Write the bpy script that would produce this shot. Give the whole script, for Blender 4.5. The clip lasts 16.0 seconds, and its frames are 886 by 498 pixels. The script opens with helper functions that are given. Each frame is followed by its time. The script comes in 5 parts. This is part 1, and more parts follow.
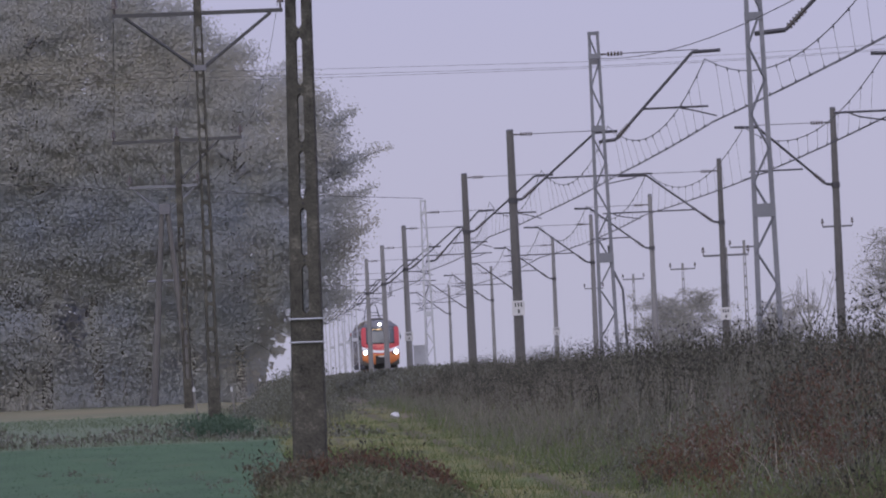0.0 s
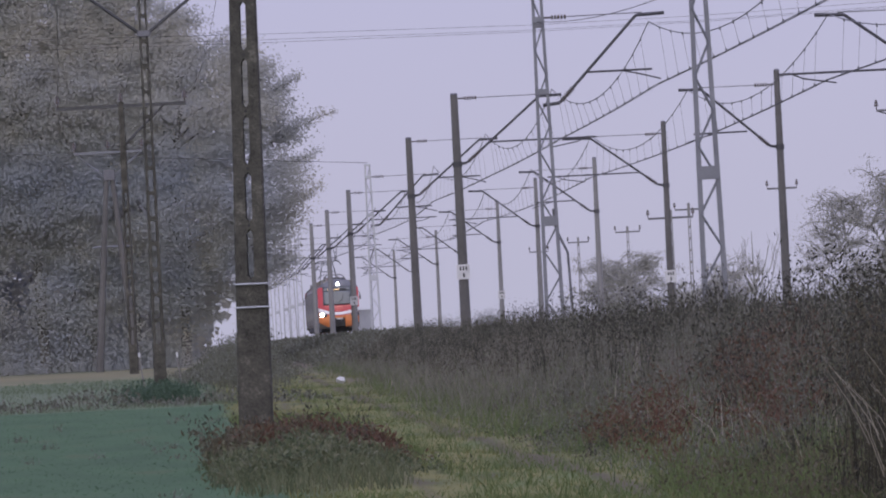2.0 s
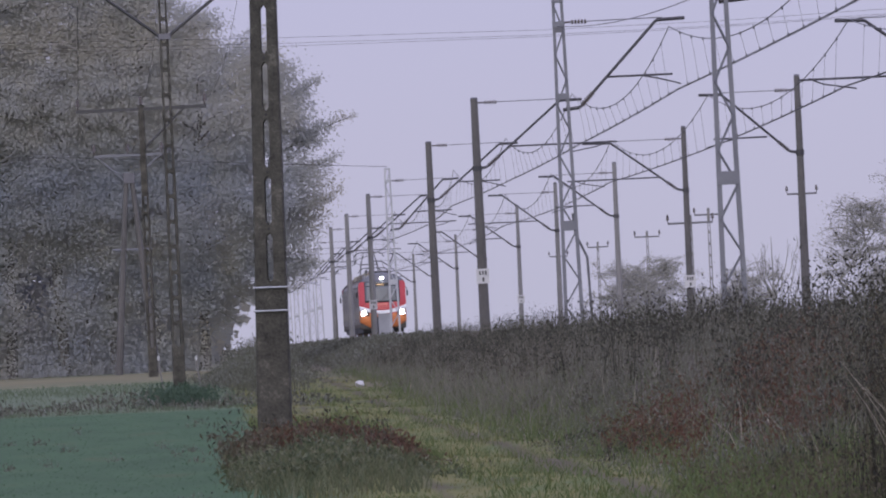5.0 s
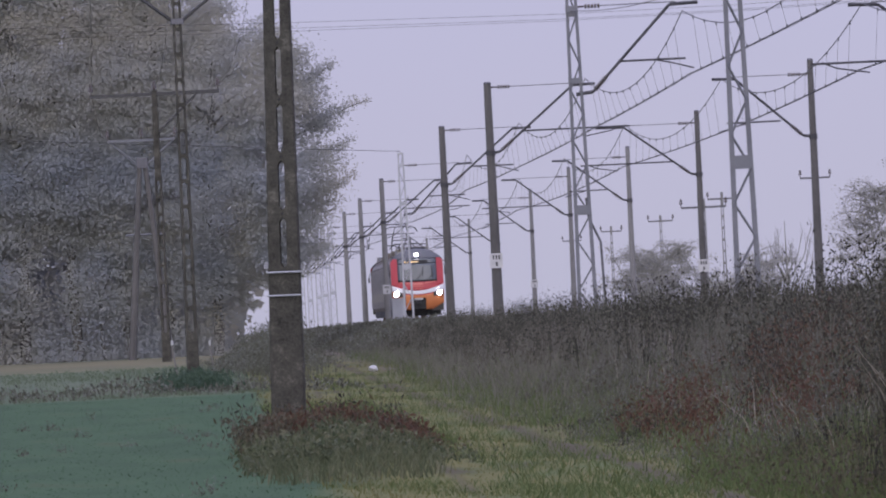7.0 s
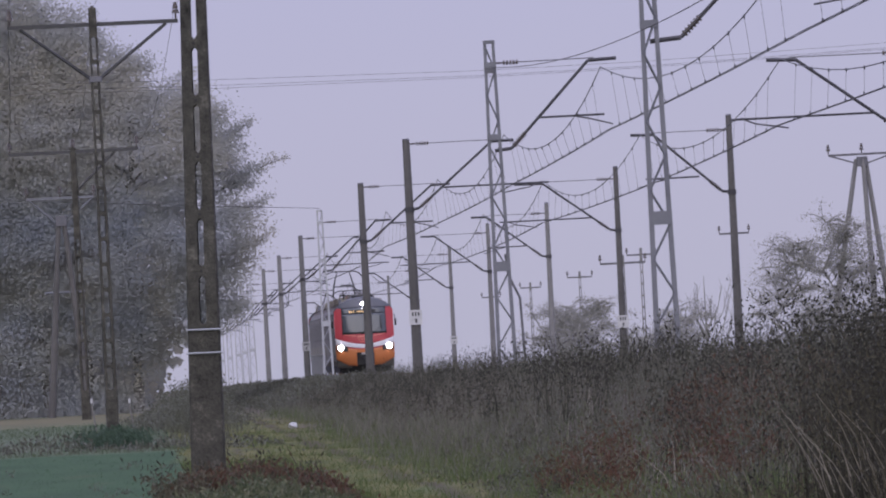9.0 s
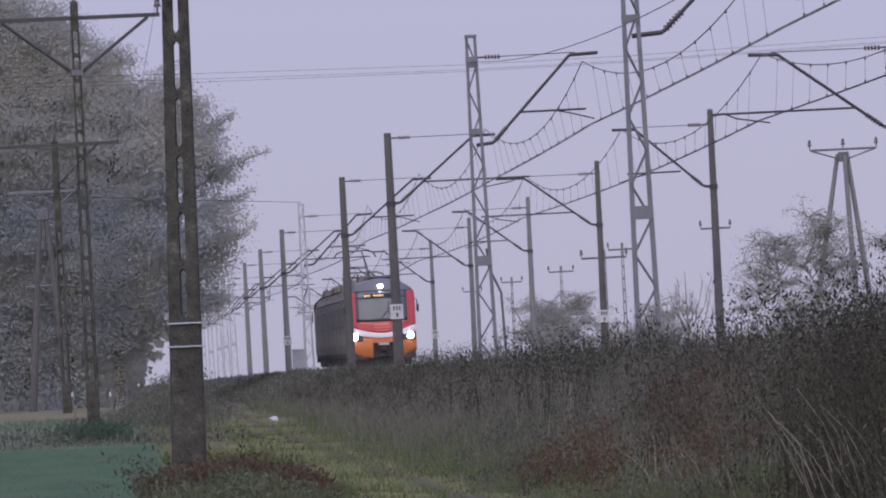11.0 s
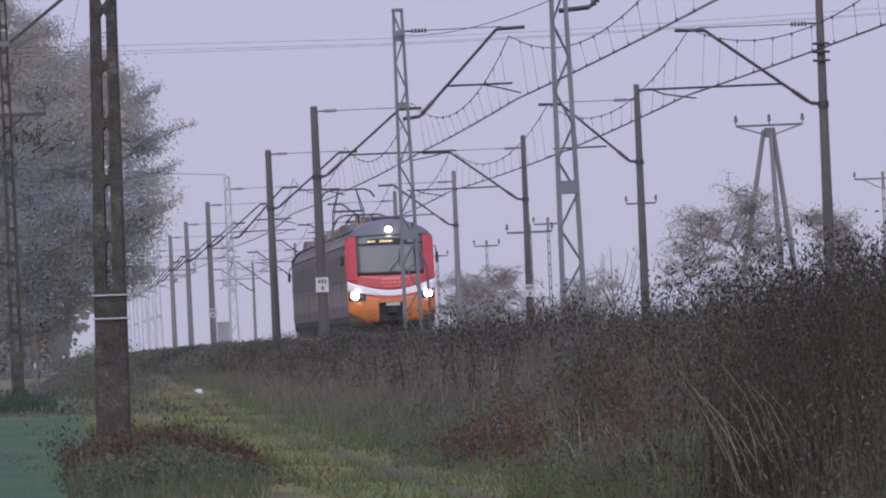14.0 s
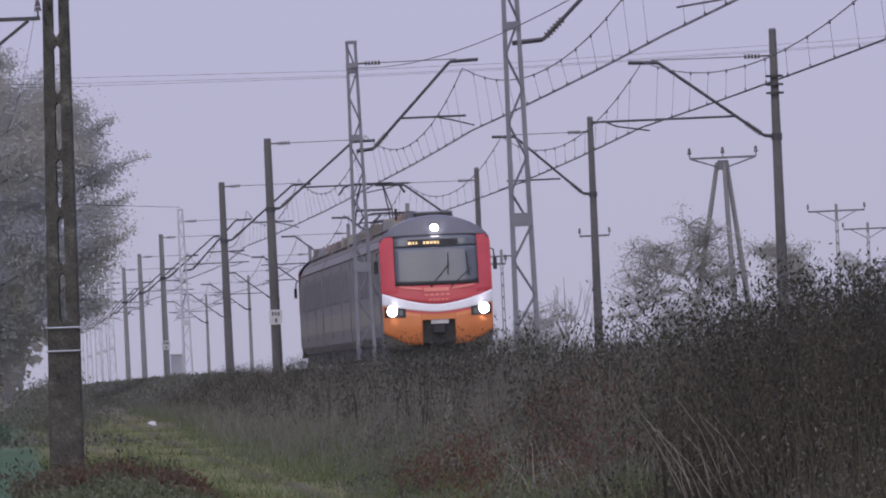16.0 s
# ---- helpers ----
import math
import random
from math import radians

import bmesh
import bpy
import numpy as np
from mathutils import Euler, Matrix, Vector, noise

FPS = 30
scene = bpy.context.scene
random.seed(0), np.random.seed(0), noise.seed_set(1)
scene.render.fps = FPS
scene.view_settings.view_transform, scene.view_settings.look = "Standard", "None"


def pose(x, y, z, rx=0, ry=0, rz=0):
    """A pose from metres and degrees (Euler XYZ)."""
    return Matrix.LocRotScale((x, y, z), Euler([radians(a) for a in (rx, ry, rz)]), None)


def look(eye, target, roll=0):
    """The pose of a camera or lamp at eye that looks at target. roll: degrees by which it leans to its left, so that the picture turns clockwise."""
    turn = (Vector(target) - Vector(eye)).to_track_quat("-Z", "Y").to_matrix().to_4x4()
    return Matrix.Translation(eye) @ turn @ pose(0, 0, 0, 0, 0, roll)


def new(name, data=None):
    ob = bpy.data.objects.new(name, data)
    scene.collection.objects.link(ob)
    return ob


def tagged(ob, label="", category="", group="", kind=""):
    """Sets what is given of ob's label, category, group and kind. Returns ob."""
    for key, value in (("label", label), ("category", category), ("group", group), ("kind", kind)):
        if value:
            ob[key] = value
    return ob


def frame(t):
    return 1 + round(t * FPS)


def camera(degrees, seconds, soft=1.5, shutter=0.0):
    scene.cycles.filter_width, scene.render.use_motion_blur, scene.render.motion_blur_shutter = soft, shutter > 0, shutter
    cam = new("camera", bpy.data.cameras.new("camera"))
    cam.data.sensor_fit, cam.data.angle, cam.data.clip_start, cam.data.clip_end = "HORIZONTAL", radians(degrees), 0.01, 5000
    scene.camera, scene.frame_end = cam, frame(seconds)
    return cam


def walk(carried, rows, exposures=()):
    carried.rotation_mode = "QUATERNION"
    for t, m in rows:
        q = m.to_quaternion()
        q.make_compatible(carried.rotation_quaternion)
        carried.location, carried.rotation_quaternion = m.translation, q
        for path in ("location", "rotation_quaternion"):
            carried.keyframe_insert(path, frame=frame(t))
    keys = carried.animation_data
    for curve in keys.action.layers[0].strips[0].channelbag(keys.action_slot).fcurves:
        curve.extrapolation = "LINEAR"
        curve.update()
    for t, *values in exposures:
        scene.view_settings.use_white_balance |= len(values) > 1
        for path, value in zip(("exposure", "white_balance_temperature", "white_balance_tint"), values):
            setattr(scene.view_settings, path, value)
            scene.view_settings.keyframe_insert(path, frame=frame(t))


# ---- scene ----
EYE = 1.5
cam = camera(5.441, 16.0, soft=2.0)
# seconds, yaw, pitch, roll of the hand-held camera, which stands in one place
TURNS = [
    (0.0, -1.361, 0.7708, 2.6),
    (0.5, -1.5117, 0.6366, 2.747),
    (1.0, -1.5403, 0.5993, 2.859),
    (1.5, -1.5302, 0.5744, 3.079),
    (2.0, -1.6891, 0.5341, 2.93),
    (2.5, -1.5787, 0.5813, 2.724),
    (3.0, -1.3815, 0.5982, 2.657),
    (3.5, -1.3351, 0.5799, 2.634),
    (4.0, -1.4006, 0.6137, 2.67),
    (4.2, -1.4788, 0.6055, 2.621),
    (6.3, -1.7301, 0.4388, 2.87),
    (6.5, -1.6769, 0.417, 2.938),
    (7.0, -1.4835, 0.4748, 2.785),
    (7.5, -1.5097, 0.6642, 2.687),
    (8.0, -1.6323, 0.7368, 2.75),
    (8.5, -1.7802, 0.6971, 2.874),
    (9.0, -1.9968, 0.7978, 2.99),
    (9.2, -2.1148, 0.7325, 3.014),
    (11.3, -2.1117, 0.7586, 2.865),
    (11.5, -2.112, 0.6885, 2.848),
    (12.0, -2.0545, 0.6171, 2.647),
    (12.5, -2.1956, 0.6582, 2.558),
    (13.0, -2.3588, 0.5239, 2.681),
    (13.5, -2.4008, 0.5021, 2.652),
    (14.0, -2.5586, 0.5743, 2.539),
    (14.5, -2.6022, 0.5552, 2.431),
    (15.0, -2.638, 0.6509, 2.487),
    (15.5, -2.6321, 0.7615, 2.434),
    (16.0, -2.8529, 0.7602, 2.532),
]
# the camera's own slow changes of exposure, in stops
LIGHTER = [(0.0, 0.016), (0.5, 0.032), (1.5, 0.096), (2.5, 0.080), (3.5, 0.120), (4.2, 0.112), (6.3, 0.112), (7.0, 0.120), (7.5, 0.080), (8.5, 0.064), (9.0, 0.016), (11.5, 0.016), (12.5, 0.048), (13.0, 0.080), (13.5, 0.112), (14.5, 0.096), (15.5, 0.016), (16.0, 0.000)]
walk(cam, [(t, pose(0, 0, EYE, 90 + pitch, 0, yaw) @ pose(0, 0, 0, 0, 0, -roll)) for t, yaw, pitch, roll in TURNS], LIGHTER)

# ---- light ----
HORIZON, ABOVE = (0.412, 0.405, 0.555, 1), (0.348, 0.337, 0.535, 1)
world = bpy.data.worlds.new("overcast_sky")
world.use_nodes = True
scene.world = world
wn, wl = world.node_tree.nodes, world.node_tree.links
sky = wn.new("ShaderNodeTexSky")
sky.sky_type, sky.sun_disc = "NISHITA", False
sky.sun_elevation, sky.sun_rotation = radians(25), radians(190)
dim = wn.new("ShaderNodeMix")
dim.data_type = "RGBA"
dim.blend_type = "MIX"
dim.inputs["Factor"].default_value = 0.012
wl.new(sky.outputs[0], dim.inputs["B"])
wl.new(dim.outputs["Result"], wn["Background"].inputs["Color"])
# whiter mist at the horizon, a violet grey above it
shade, climb = wn.new("ShaderNodeMix"), wn.new("ShaderNodeMapRange")
shade.data_type = "RGBA"
shade.inputs["A"].default_value, shade.inputs["B"].default_value = HORIZON, ABOVE
climb.inputs["From Max"].default_value = 0.045
wl.new(climb.outputs["Result"], shade.inputs["Factor"])
wl.new(shade.outputs["Result"], dim.inputs["A"])
# an overcast sky is three times as bright overhead as at the horizon
where, up, rise = wn.new("ShaderNodeTexCoord"), wn.new("ShaderNodeSeparateXYZ"), wn.new("ShaderNodeMapRange")
wl.new(where.outputs["Generated"], up.inputs[0])
wl.new(up.outputs["Z"], rise.inputs["Value"])
wl.new(up.outputs["Z"], climb.inputs["Value"])
rise.inputs["To Min"].default_value, rise.inputs["To Max"].default_value = 1.0, 3.0
wl.new(rise.outputs["Result"], wn["Background"].inputs["Strength"])

sun_data = bpy.data.lights.new("sun", "SUN")
sun_data.energy, sun_data.angle, sun_data.color = 1.4, radians(70), (1.0, 0.96, 0.92)
sun = new("sun", sun_data)
sun.matrix_world = look((0, 0, 60), (14, 80, 22))


# ---- materials ----
def mat(name, colours, rough=0.8, scale=6.0, metal=0.0, bump=0.2, bump_scale=40.0, stretch=(1, 1, 1), island=0.0, spec=0.4, translucent=0.0, sheen=0.0, upward=0.0):
    """A surface of two or three colours mixed by coarse stains and fine grain, with fine relief."""
    m = bpy.data.materials.new(name)
    m.use_nodes = True
    n, l = m.node_tree.nodes, m.node_tree.links
    b = n["Principled BSDF"]
    b.inputs["Metallic"].default_value = metal
    b.inputs["Specular IOR Level"].default_value = spec
    # sheen brightens foliage; on far leaves and twigs it stands in for mist
    b.inputs["Sheen Weight"].default_value, b.inputs["Sheen Roughness"].default_value = sheen, 0.45
    co = n.new("ShaderNodeTexCoord")
    mp = n.new("ShaderNodeMapping")
    mp.inputs["Scale"].default_value = stretch
    l.new(co.outputs["Object"], mp.inputs["Vector"])
    coarse, fine = n.new("ShaderNodeTexNoise"), n.new("ShaderNodeTexNoise")
    coarse.inputs["Scale"].default_value, coarse.inputs["Detail"].default_value = scale, 5
    fine.inputs["Scale"].default_value, fine.inputs["Detail"].default_value = bump_scale, 4
    l.new(mp.outputs[0], coarse.inputs["Vector"])
    l.new(mp.outputs[0], fine.inputs["Vector"])
    mix = n.new("ShaderNodeMath")
    mix.operation = "MULTIPLY_ADD"
    mix.inputs[1].default_value = 0.4
    l.new(fine.outputs["Fac"], mix.inputs[0])
    low = n.new("ShaderNodeMath")
    low.operation = "MULTIPLY"
    low.inputs[1].default_value = 0.6
    l.new(coarse.outputs["Fac"], low.inputs[0])
    l.new(low.outputs[0], mix.inputs[2])
    fac = mix.outputs[0]
    if island:
        geo = n.new("ShaderNodeNewGeometry")
        isl = n.new("ShaderNodeMix")
        isl.inputs["Factor"].default_value = island
        l.new(fac, isl.inputs["A"])
        l.new(geo.outputs["Random Per Island"], isl.inputs["B"])
        fac = isl.outputs["Result"]
    ramp = n.new("ShaderNodeValToRGB")
    el = ramp.color_ramp.elements
    span = (0.32, 0.68) if not island else (0.2, 0.85)
    el[0].position, el[1].position = span
    el[0].color, el[1].color = (*colours[0], 1), (*colours[-1], 1)
    for i, c in enumerate(colours[1:-1]):
        e = el.new(span[0] + (span[1] - span[0]) * (i + 1) / (len(colours) - 1))
        e.color = (*c, 1)
    l.new(fac, ramp.inputs["Fac"])
    l.new(ramp.outputs["Color"], b.inputs["Base Color"])
    rr = n.new("ShaderNodeMapRange")
    rr.inputs["To Min"].default_value, rr.inputs["To Max"].default_value = max(0.03, rough - 0.12), min(1, rough + 0.12)
    l.new(fine.outputs["Fac"], rr.inputs["Value"])
    l.new(rr.outputs["Result"], b.inputs["Roughness"])
    if bump:
        bp = n.new("ShaderNodeBump")
        bp.inputs["Strength"].default_value, bp.inputs["Distance"].default_value = bump, 0.02
        l.new(fine.outputs["Fac"], bp.inputs["Height"])
        l.new(bp.outputs["Normal"], b.inputs["Normal"])
    if upward:  # shading normals bent to one open side, so crowns shade evenly as in haze
        face, lift = n.new("ShaderNodeNewGeometry"), n.new("ShaderNodeMix")
        lift.data_type = "VECTOR"
        lift.inputs["Factor"].default_value = upward
        l.new(face.outputs["Normal"], lift.inputs[4])
        lift.inputs[5].default_value = (0.0, -0.75, 0.66)
        unit = n.new("ShaderNodeVectorMath")
        unit.operation = "NORMALIZE"
        l.new(lift.outputs[1], unit.inputs[0])
        l.new(unit.outputs[0], b.inputs["Normal"])
    if translucent:
        tr, ms = n.new("ShaderNodeBsdfTranslucent"), n.new("ShaderNodeMixShader")
        ms.inputs["Fac"].default_value = translucent
        l.new(ramp.outputs["Color"], tr.inputs["Color"])
        l.new(b.outputs[0], ms.inputs[1])
        l.new(tr.outputs[0], ms.inputs[2])
        l.new(ms.outputs[0], n["Material Output"].inputs["Surface"])
    return m


def glow(name, colour, strength):
    m = bpy.data.materials.new(name)
    m.use_nodes = True
    b = m.node_tree.nodes["Principled BSDF"]
    b.inputs["Base Color"].default_value = (*colour, 1)
    b.inputs["Emission Color"].default_value = (*colour, 1)
    b.inputs["Emission Strength"].default_value = strength
    return m


CONCRETE_OLD = mat("mossy_concrete", [(0.022, 0.022, 0.019), (0.055, 0.053, 0.045), (0.075, 0.072, 0.06), (0.14, 0.133, 0.11)], 0.95, 5.0, bump=0.7, bump_scale=30, spec=0.12)
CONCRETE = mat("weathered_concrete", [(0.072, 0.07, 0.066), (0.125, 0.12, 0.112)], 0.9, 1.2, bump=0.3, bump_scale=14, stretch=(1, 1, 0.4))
# concrete of far masts and poles, with the mist mixed into its colour
CONCRETE_HAZED = mat("hazed_concrete", [(0.15, 0.15, 0.145), (0.23, 0.225, 0.215)], 0.9, 1.2, bump=0.3, bump_scale=14)
# this paler tone also puts mist into the colour of far lattice masts
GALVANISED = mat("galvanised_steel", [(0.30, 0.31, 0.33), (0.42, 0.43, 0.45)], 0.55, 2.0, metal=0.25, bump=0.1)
GALVANISED_DARKER = mat("darker_galvanised_steel", [(0.12, 0.125, 0.14), (0.19, 0.195, 0.21)], 0.6, 2.0, metal=0.2, bump=0.1)
STEEL = mat("dull_steel", [(0.10, 0.10, 0.11), (0.16, 0.16, 0.17)], 0.6, 4.0, metal=0.3, bump=0.1)
TUBE = mat("dark_steel_tube", [(0.036, 0.036, 0.042), (0.07, 0.068, 0.07)], 0.6, 3.0, metal=0.2, bump=0.1)
WIRE = mat("oxidised_copper_wire", [(0.06, 0.06, 0.06), (0.10, 0.10, 0.10)], 0.6, 3.0, metal=0.2, bump=0.0)
INSULATOR = mat("brown_porcelain", [(0.04, 0.035, 0.03), (0.09, 0.07, 0.06)], 0.25, 10.0, bump=0.0)
PLATE = mat("white_enamel_plate", [(0.40, 0.40, 0.40), (0.52, 0.52, 0.51)], 0.5, 8.0, bump=0.05)
INK = mat("dark_sign_ink", [(0.04, 0.04, 0.04), (0.06, 0.06, 0.06)], 0.6, 8.0, bump=0.0)
RED = mat("red_paint", [(0.42, 0.055, 0.065), (0.50, 0.08, 0.085)], 0.35, 1.5, bump=0.02)
ORANGE = mat("orange_paint", [(0.50, 0.165, 0.055), (0.58, 0.205, 0.07)], 0.4, 1.5, bump=0.02)
FOLD = mat("salmon_red_paint", [(0.60, 0.16, 0.13), (0.68, 0.21, 0.16)], 0.35, 1.5, bump=0.02)
WHITE = mat("white_paint", [(0.66, 0.66, 0.67), (0.78, 0.78, 0.78)], 0.35, 2.0, bump=0.02)
GREY = mat("grey_side_paint", [(0.135, 0.125, 0.112), (0.17, 0.158, 0.14)], 0.55, 0.8, bump=0.03, stretch=(1, 1, 0.3))
PANEL = mat("olive_grey_side_paint", [(0.18, 0.168, 0.128), (0.22, 0.205, 0.155)], 0.6, 0.8, bump=0.03, stretch=(1, 1, 0.3))
ROOF = mat("roof_grey_paint", [(0.11, 0.115, 0.135), (0.15, 0.155, 0.175)], 0.5, 1.2, bump=0.05)
ROOF_DIRTY = mat("sooty_brown_roof_paint", [(0.10, 0.088, 0.075), (0.155, 0.135, 0.112)], 0.8, 1.0, bump=0.1)
BLACK = mat("black_underframe", [(0.02, 0.02, 0.02), (0.05, 0.05, 0.048)], 0.8, 3.0, bump=0.2)
FAIRING = mat("grey_fairing_paint", [(0.10, 0.097, 0.085), (0.135, 0.13, 0.112)], 0.6, 2.0, bump=0.05)
RUST = mat("rusty_brown_steel", [(0.14, 0.085, 0.062), (0.22, 0.135, 0.10)], 0.8, 3.0, bump=0.2)
GLASS = mat("dark_tinted_glass", [(0.05, 0.06, 0.065), (0.08, 0.09, 0.095)], 0.12, 0.6, bump=0.0, spec=0.8)
# side windows in nearly the body's tone, so they hardly show
SIDE_GLASS = mat("body_toned_side_glass", [(0.105, 0.10, 0.094), (0.125, 0.118, 0.11)], 0.5, 0.6, bump=0.0)
LAMP = glow("headlamp_lens", (1.0, 0.93, 1.0), 40.0)
AMBER = glow("amber_display", (1.0, 0.66, 0.30), 0.5)
BALLAST = mat("ballast_stone", [(0.13, 0.12, 0.115), (0.26, 0.25, 0.24)], 0.95, 9.0, bump=0.8, bump_scale=25)
RAIL = mat("rail_steel", [(0.14, 0.10, 0.08), (0.25, 0.22, 0.2)], 0.45, 6.0, metal=0.6, bump=0.1)
BARK = mat("grey_bark", [(0.12, 0.115, 0.105), (0.20, 0.19, 0.175)], 0.95, 3.0, bump=0.5, stretch=(1, 1, 0.3))
# the mist before the far wood is put into these pale leaf colours
LEAF_WOOD_HAZED = mat("hazed_autumn_leaves", [(0.30, 0.325, 0.345), (0.37, 0.375, 0.345), (0.445, 0.412, 0.315)], 0.8, 0.16, bump=0.0, bump_scale=0.3, translucent=0.48, sheen=0.1, upward=0.9, spec=0.02)
# twigs and leaves beyond the railway, lightened in colour for the mist there
BARK_HAZED = mat("hazed_twig_bark", [(0.21, 0.21, 0.195), (0.28, 0.275, 0.255)], 0.9, 3.0, bump=0.3, sheen=0.6)
LEAF_HAZED = mat("hazed_olive_leaves", [(0.28, 0.28, 0.235), (0.36, 0.35, 0.28)], 0.7, 0.4, bump=0.0, bump_scale=2, island=0.2, translucent=0.45, sheen=1.0, upward=0.7)
WEED = mat("dry_brown_weeds", [(0.047, 0.05, 0.035), (0.08, 0.083, 0.058), (0.12, 0.122, 0.088), (0.085, 0.108, 0.055)], 0.9, 0.8, bump=0.0, bump_scale=3, stretch=(1.1, 0.1, 1.1), island=0.35, translucent=0.35, sheen=0.5)
WEED_DARK = mat("dark_weeds", [(0.018, 0.018, 0.013), (0.038, 0.037, 0.027), (0.07, 0.067, 0.048)], 0.9, 0.8, bump=0.0, bump_scale=3, stretch=(1.2, 0.15, 1.2), island=0.4, translucent=0.2, sheen=0.15, spec=0.2)
WEED_PALE = mat("bleached_grey_weeds", [(0.085, 0.084, 0.064), (0.14, 0.136, 0.104), (0.20, 0.19, 0.147)], 0.9, 0.8, bump=0.0, bump_scale=3, stretch=(1.1, 0.1, 1.1), island=0.35, translucent=0.35, sheen=0.35)
WEED_BROWN = mat("brown_withered_weeds", [(0.034, 0.03, 0.019), (0.07, 0.062, 0.039), (0.105, 0.092, 0.057), (0.068, 0.08, 0.042)], 0.9, 0.9, bump=0.0, bump_scale=3, island=0.4, translucent=0.3, sheen=0.1)
STRAW = mat("bleached_straw", [(0.15, 0.135, 0.105), (0.30, 0.27, 0.21)], 0.9, 1.0, bump=0.0, island=0.6)
BRAMBLE_RED = mat("red_bramble_leaves", [(0.045, 0.031, 0.02), (0.10, 0.05, 0.031), (0.088, 0.066, 0.036)], 0.8, 1.5, bump=0.0, bump_scale=4, island=0.5, translucent=0.25)
GRASS_GREEN = mat("green_grass", [(0.05, 0.08, 0.028), (0.088, 0.122, 0.042), (0.14, 0.15, 0.066)], 0.85, 0.7, bump=0.0, bump_scale=4, island=0.5, translucent=0.25)
GRASS_YELLOW = mat("yellowing_grass", [(0.09, 0.099, 0.038), (0.138, 0.135, 0.048), (0.18, 0.166, 0.075)], 0.85, 0.7, bump=0.0, bump_scale=4, island=0.4, translucent=0.3)
GRASS_GREY = mat("pale_rank_grass", [(0.045, 0.06, 0.03), (0.085, 0.10, 0.05), (0.15, 0.142, 0.088)], 0.9, 0.6, bump=0.0, bump_scale=4, island=0.6, translucent=0.25, sheen=0.1)
DITCH_GRASS = mat("grey_green_ditch_grass", [(0.095, 0.128, 0.074), (0.125, 0.152, 0.095)], 0.9, 0.5, bump=0.0, bump_scale=3, island=0.3, translucent=0.35)
NETTLE = mat("dark_nettle_leaves", [(0.035, 0.062, 0.038), (0.06, 0.095, 0.058)], 0.8, 0.8, bump=0.0, bump_scale=3, island=0.4, translucent=0.3)
CROP = mat("young_winter_crop", [(0.038, 0.076, 0.034), (0.05, 0.094, 0.042)], 0.85, 0.3, bump=0.0, bump_scale=4, island=0.25, translucent=0.3)


RUTS = (2.25, 4.0)


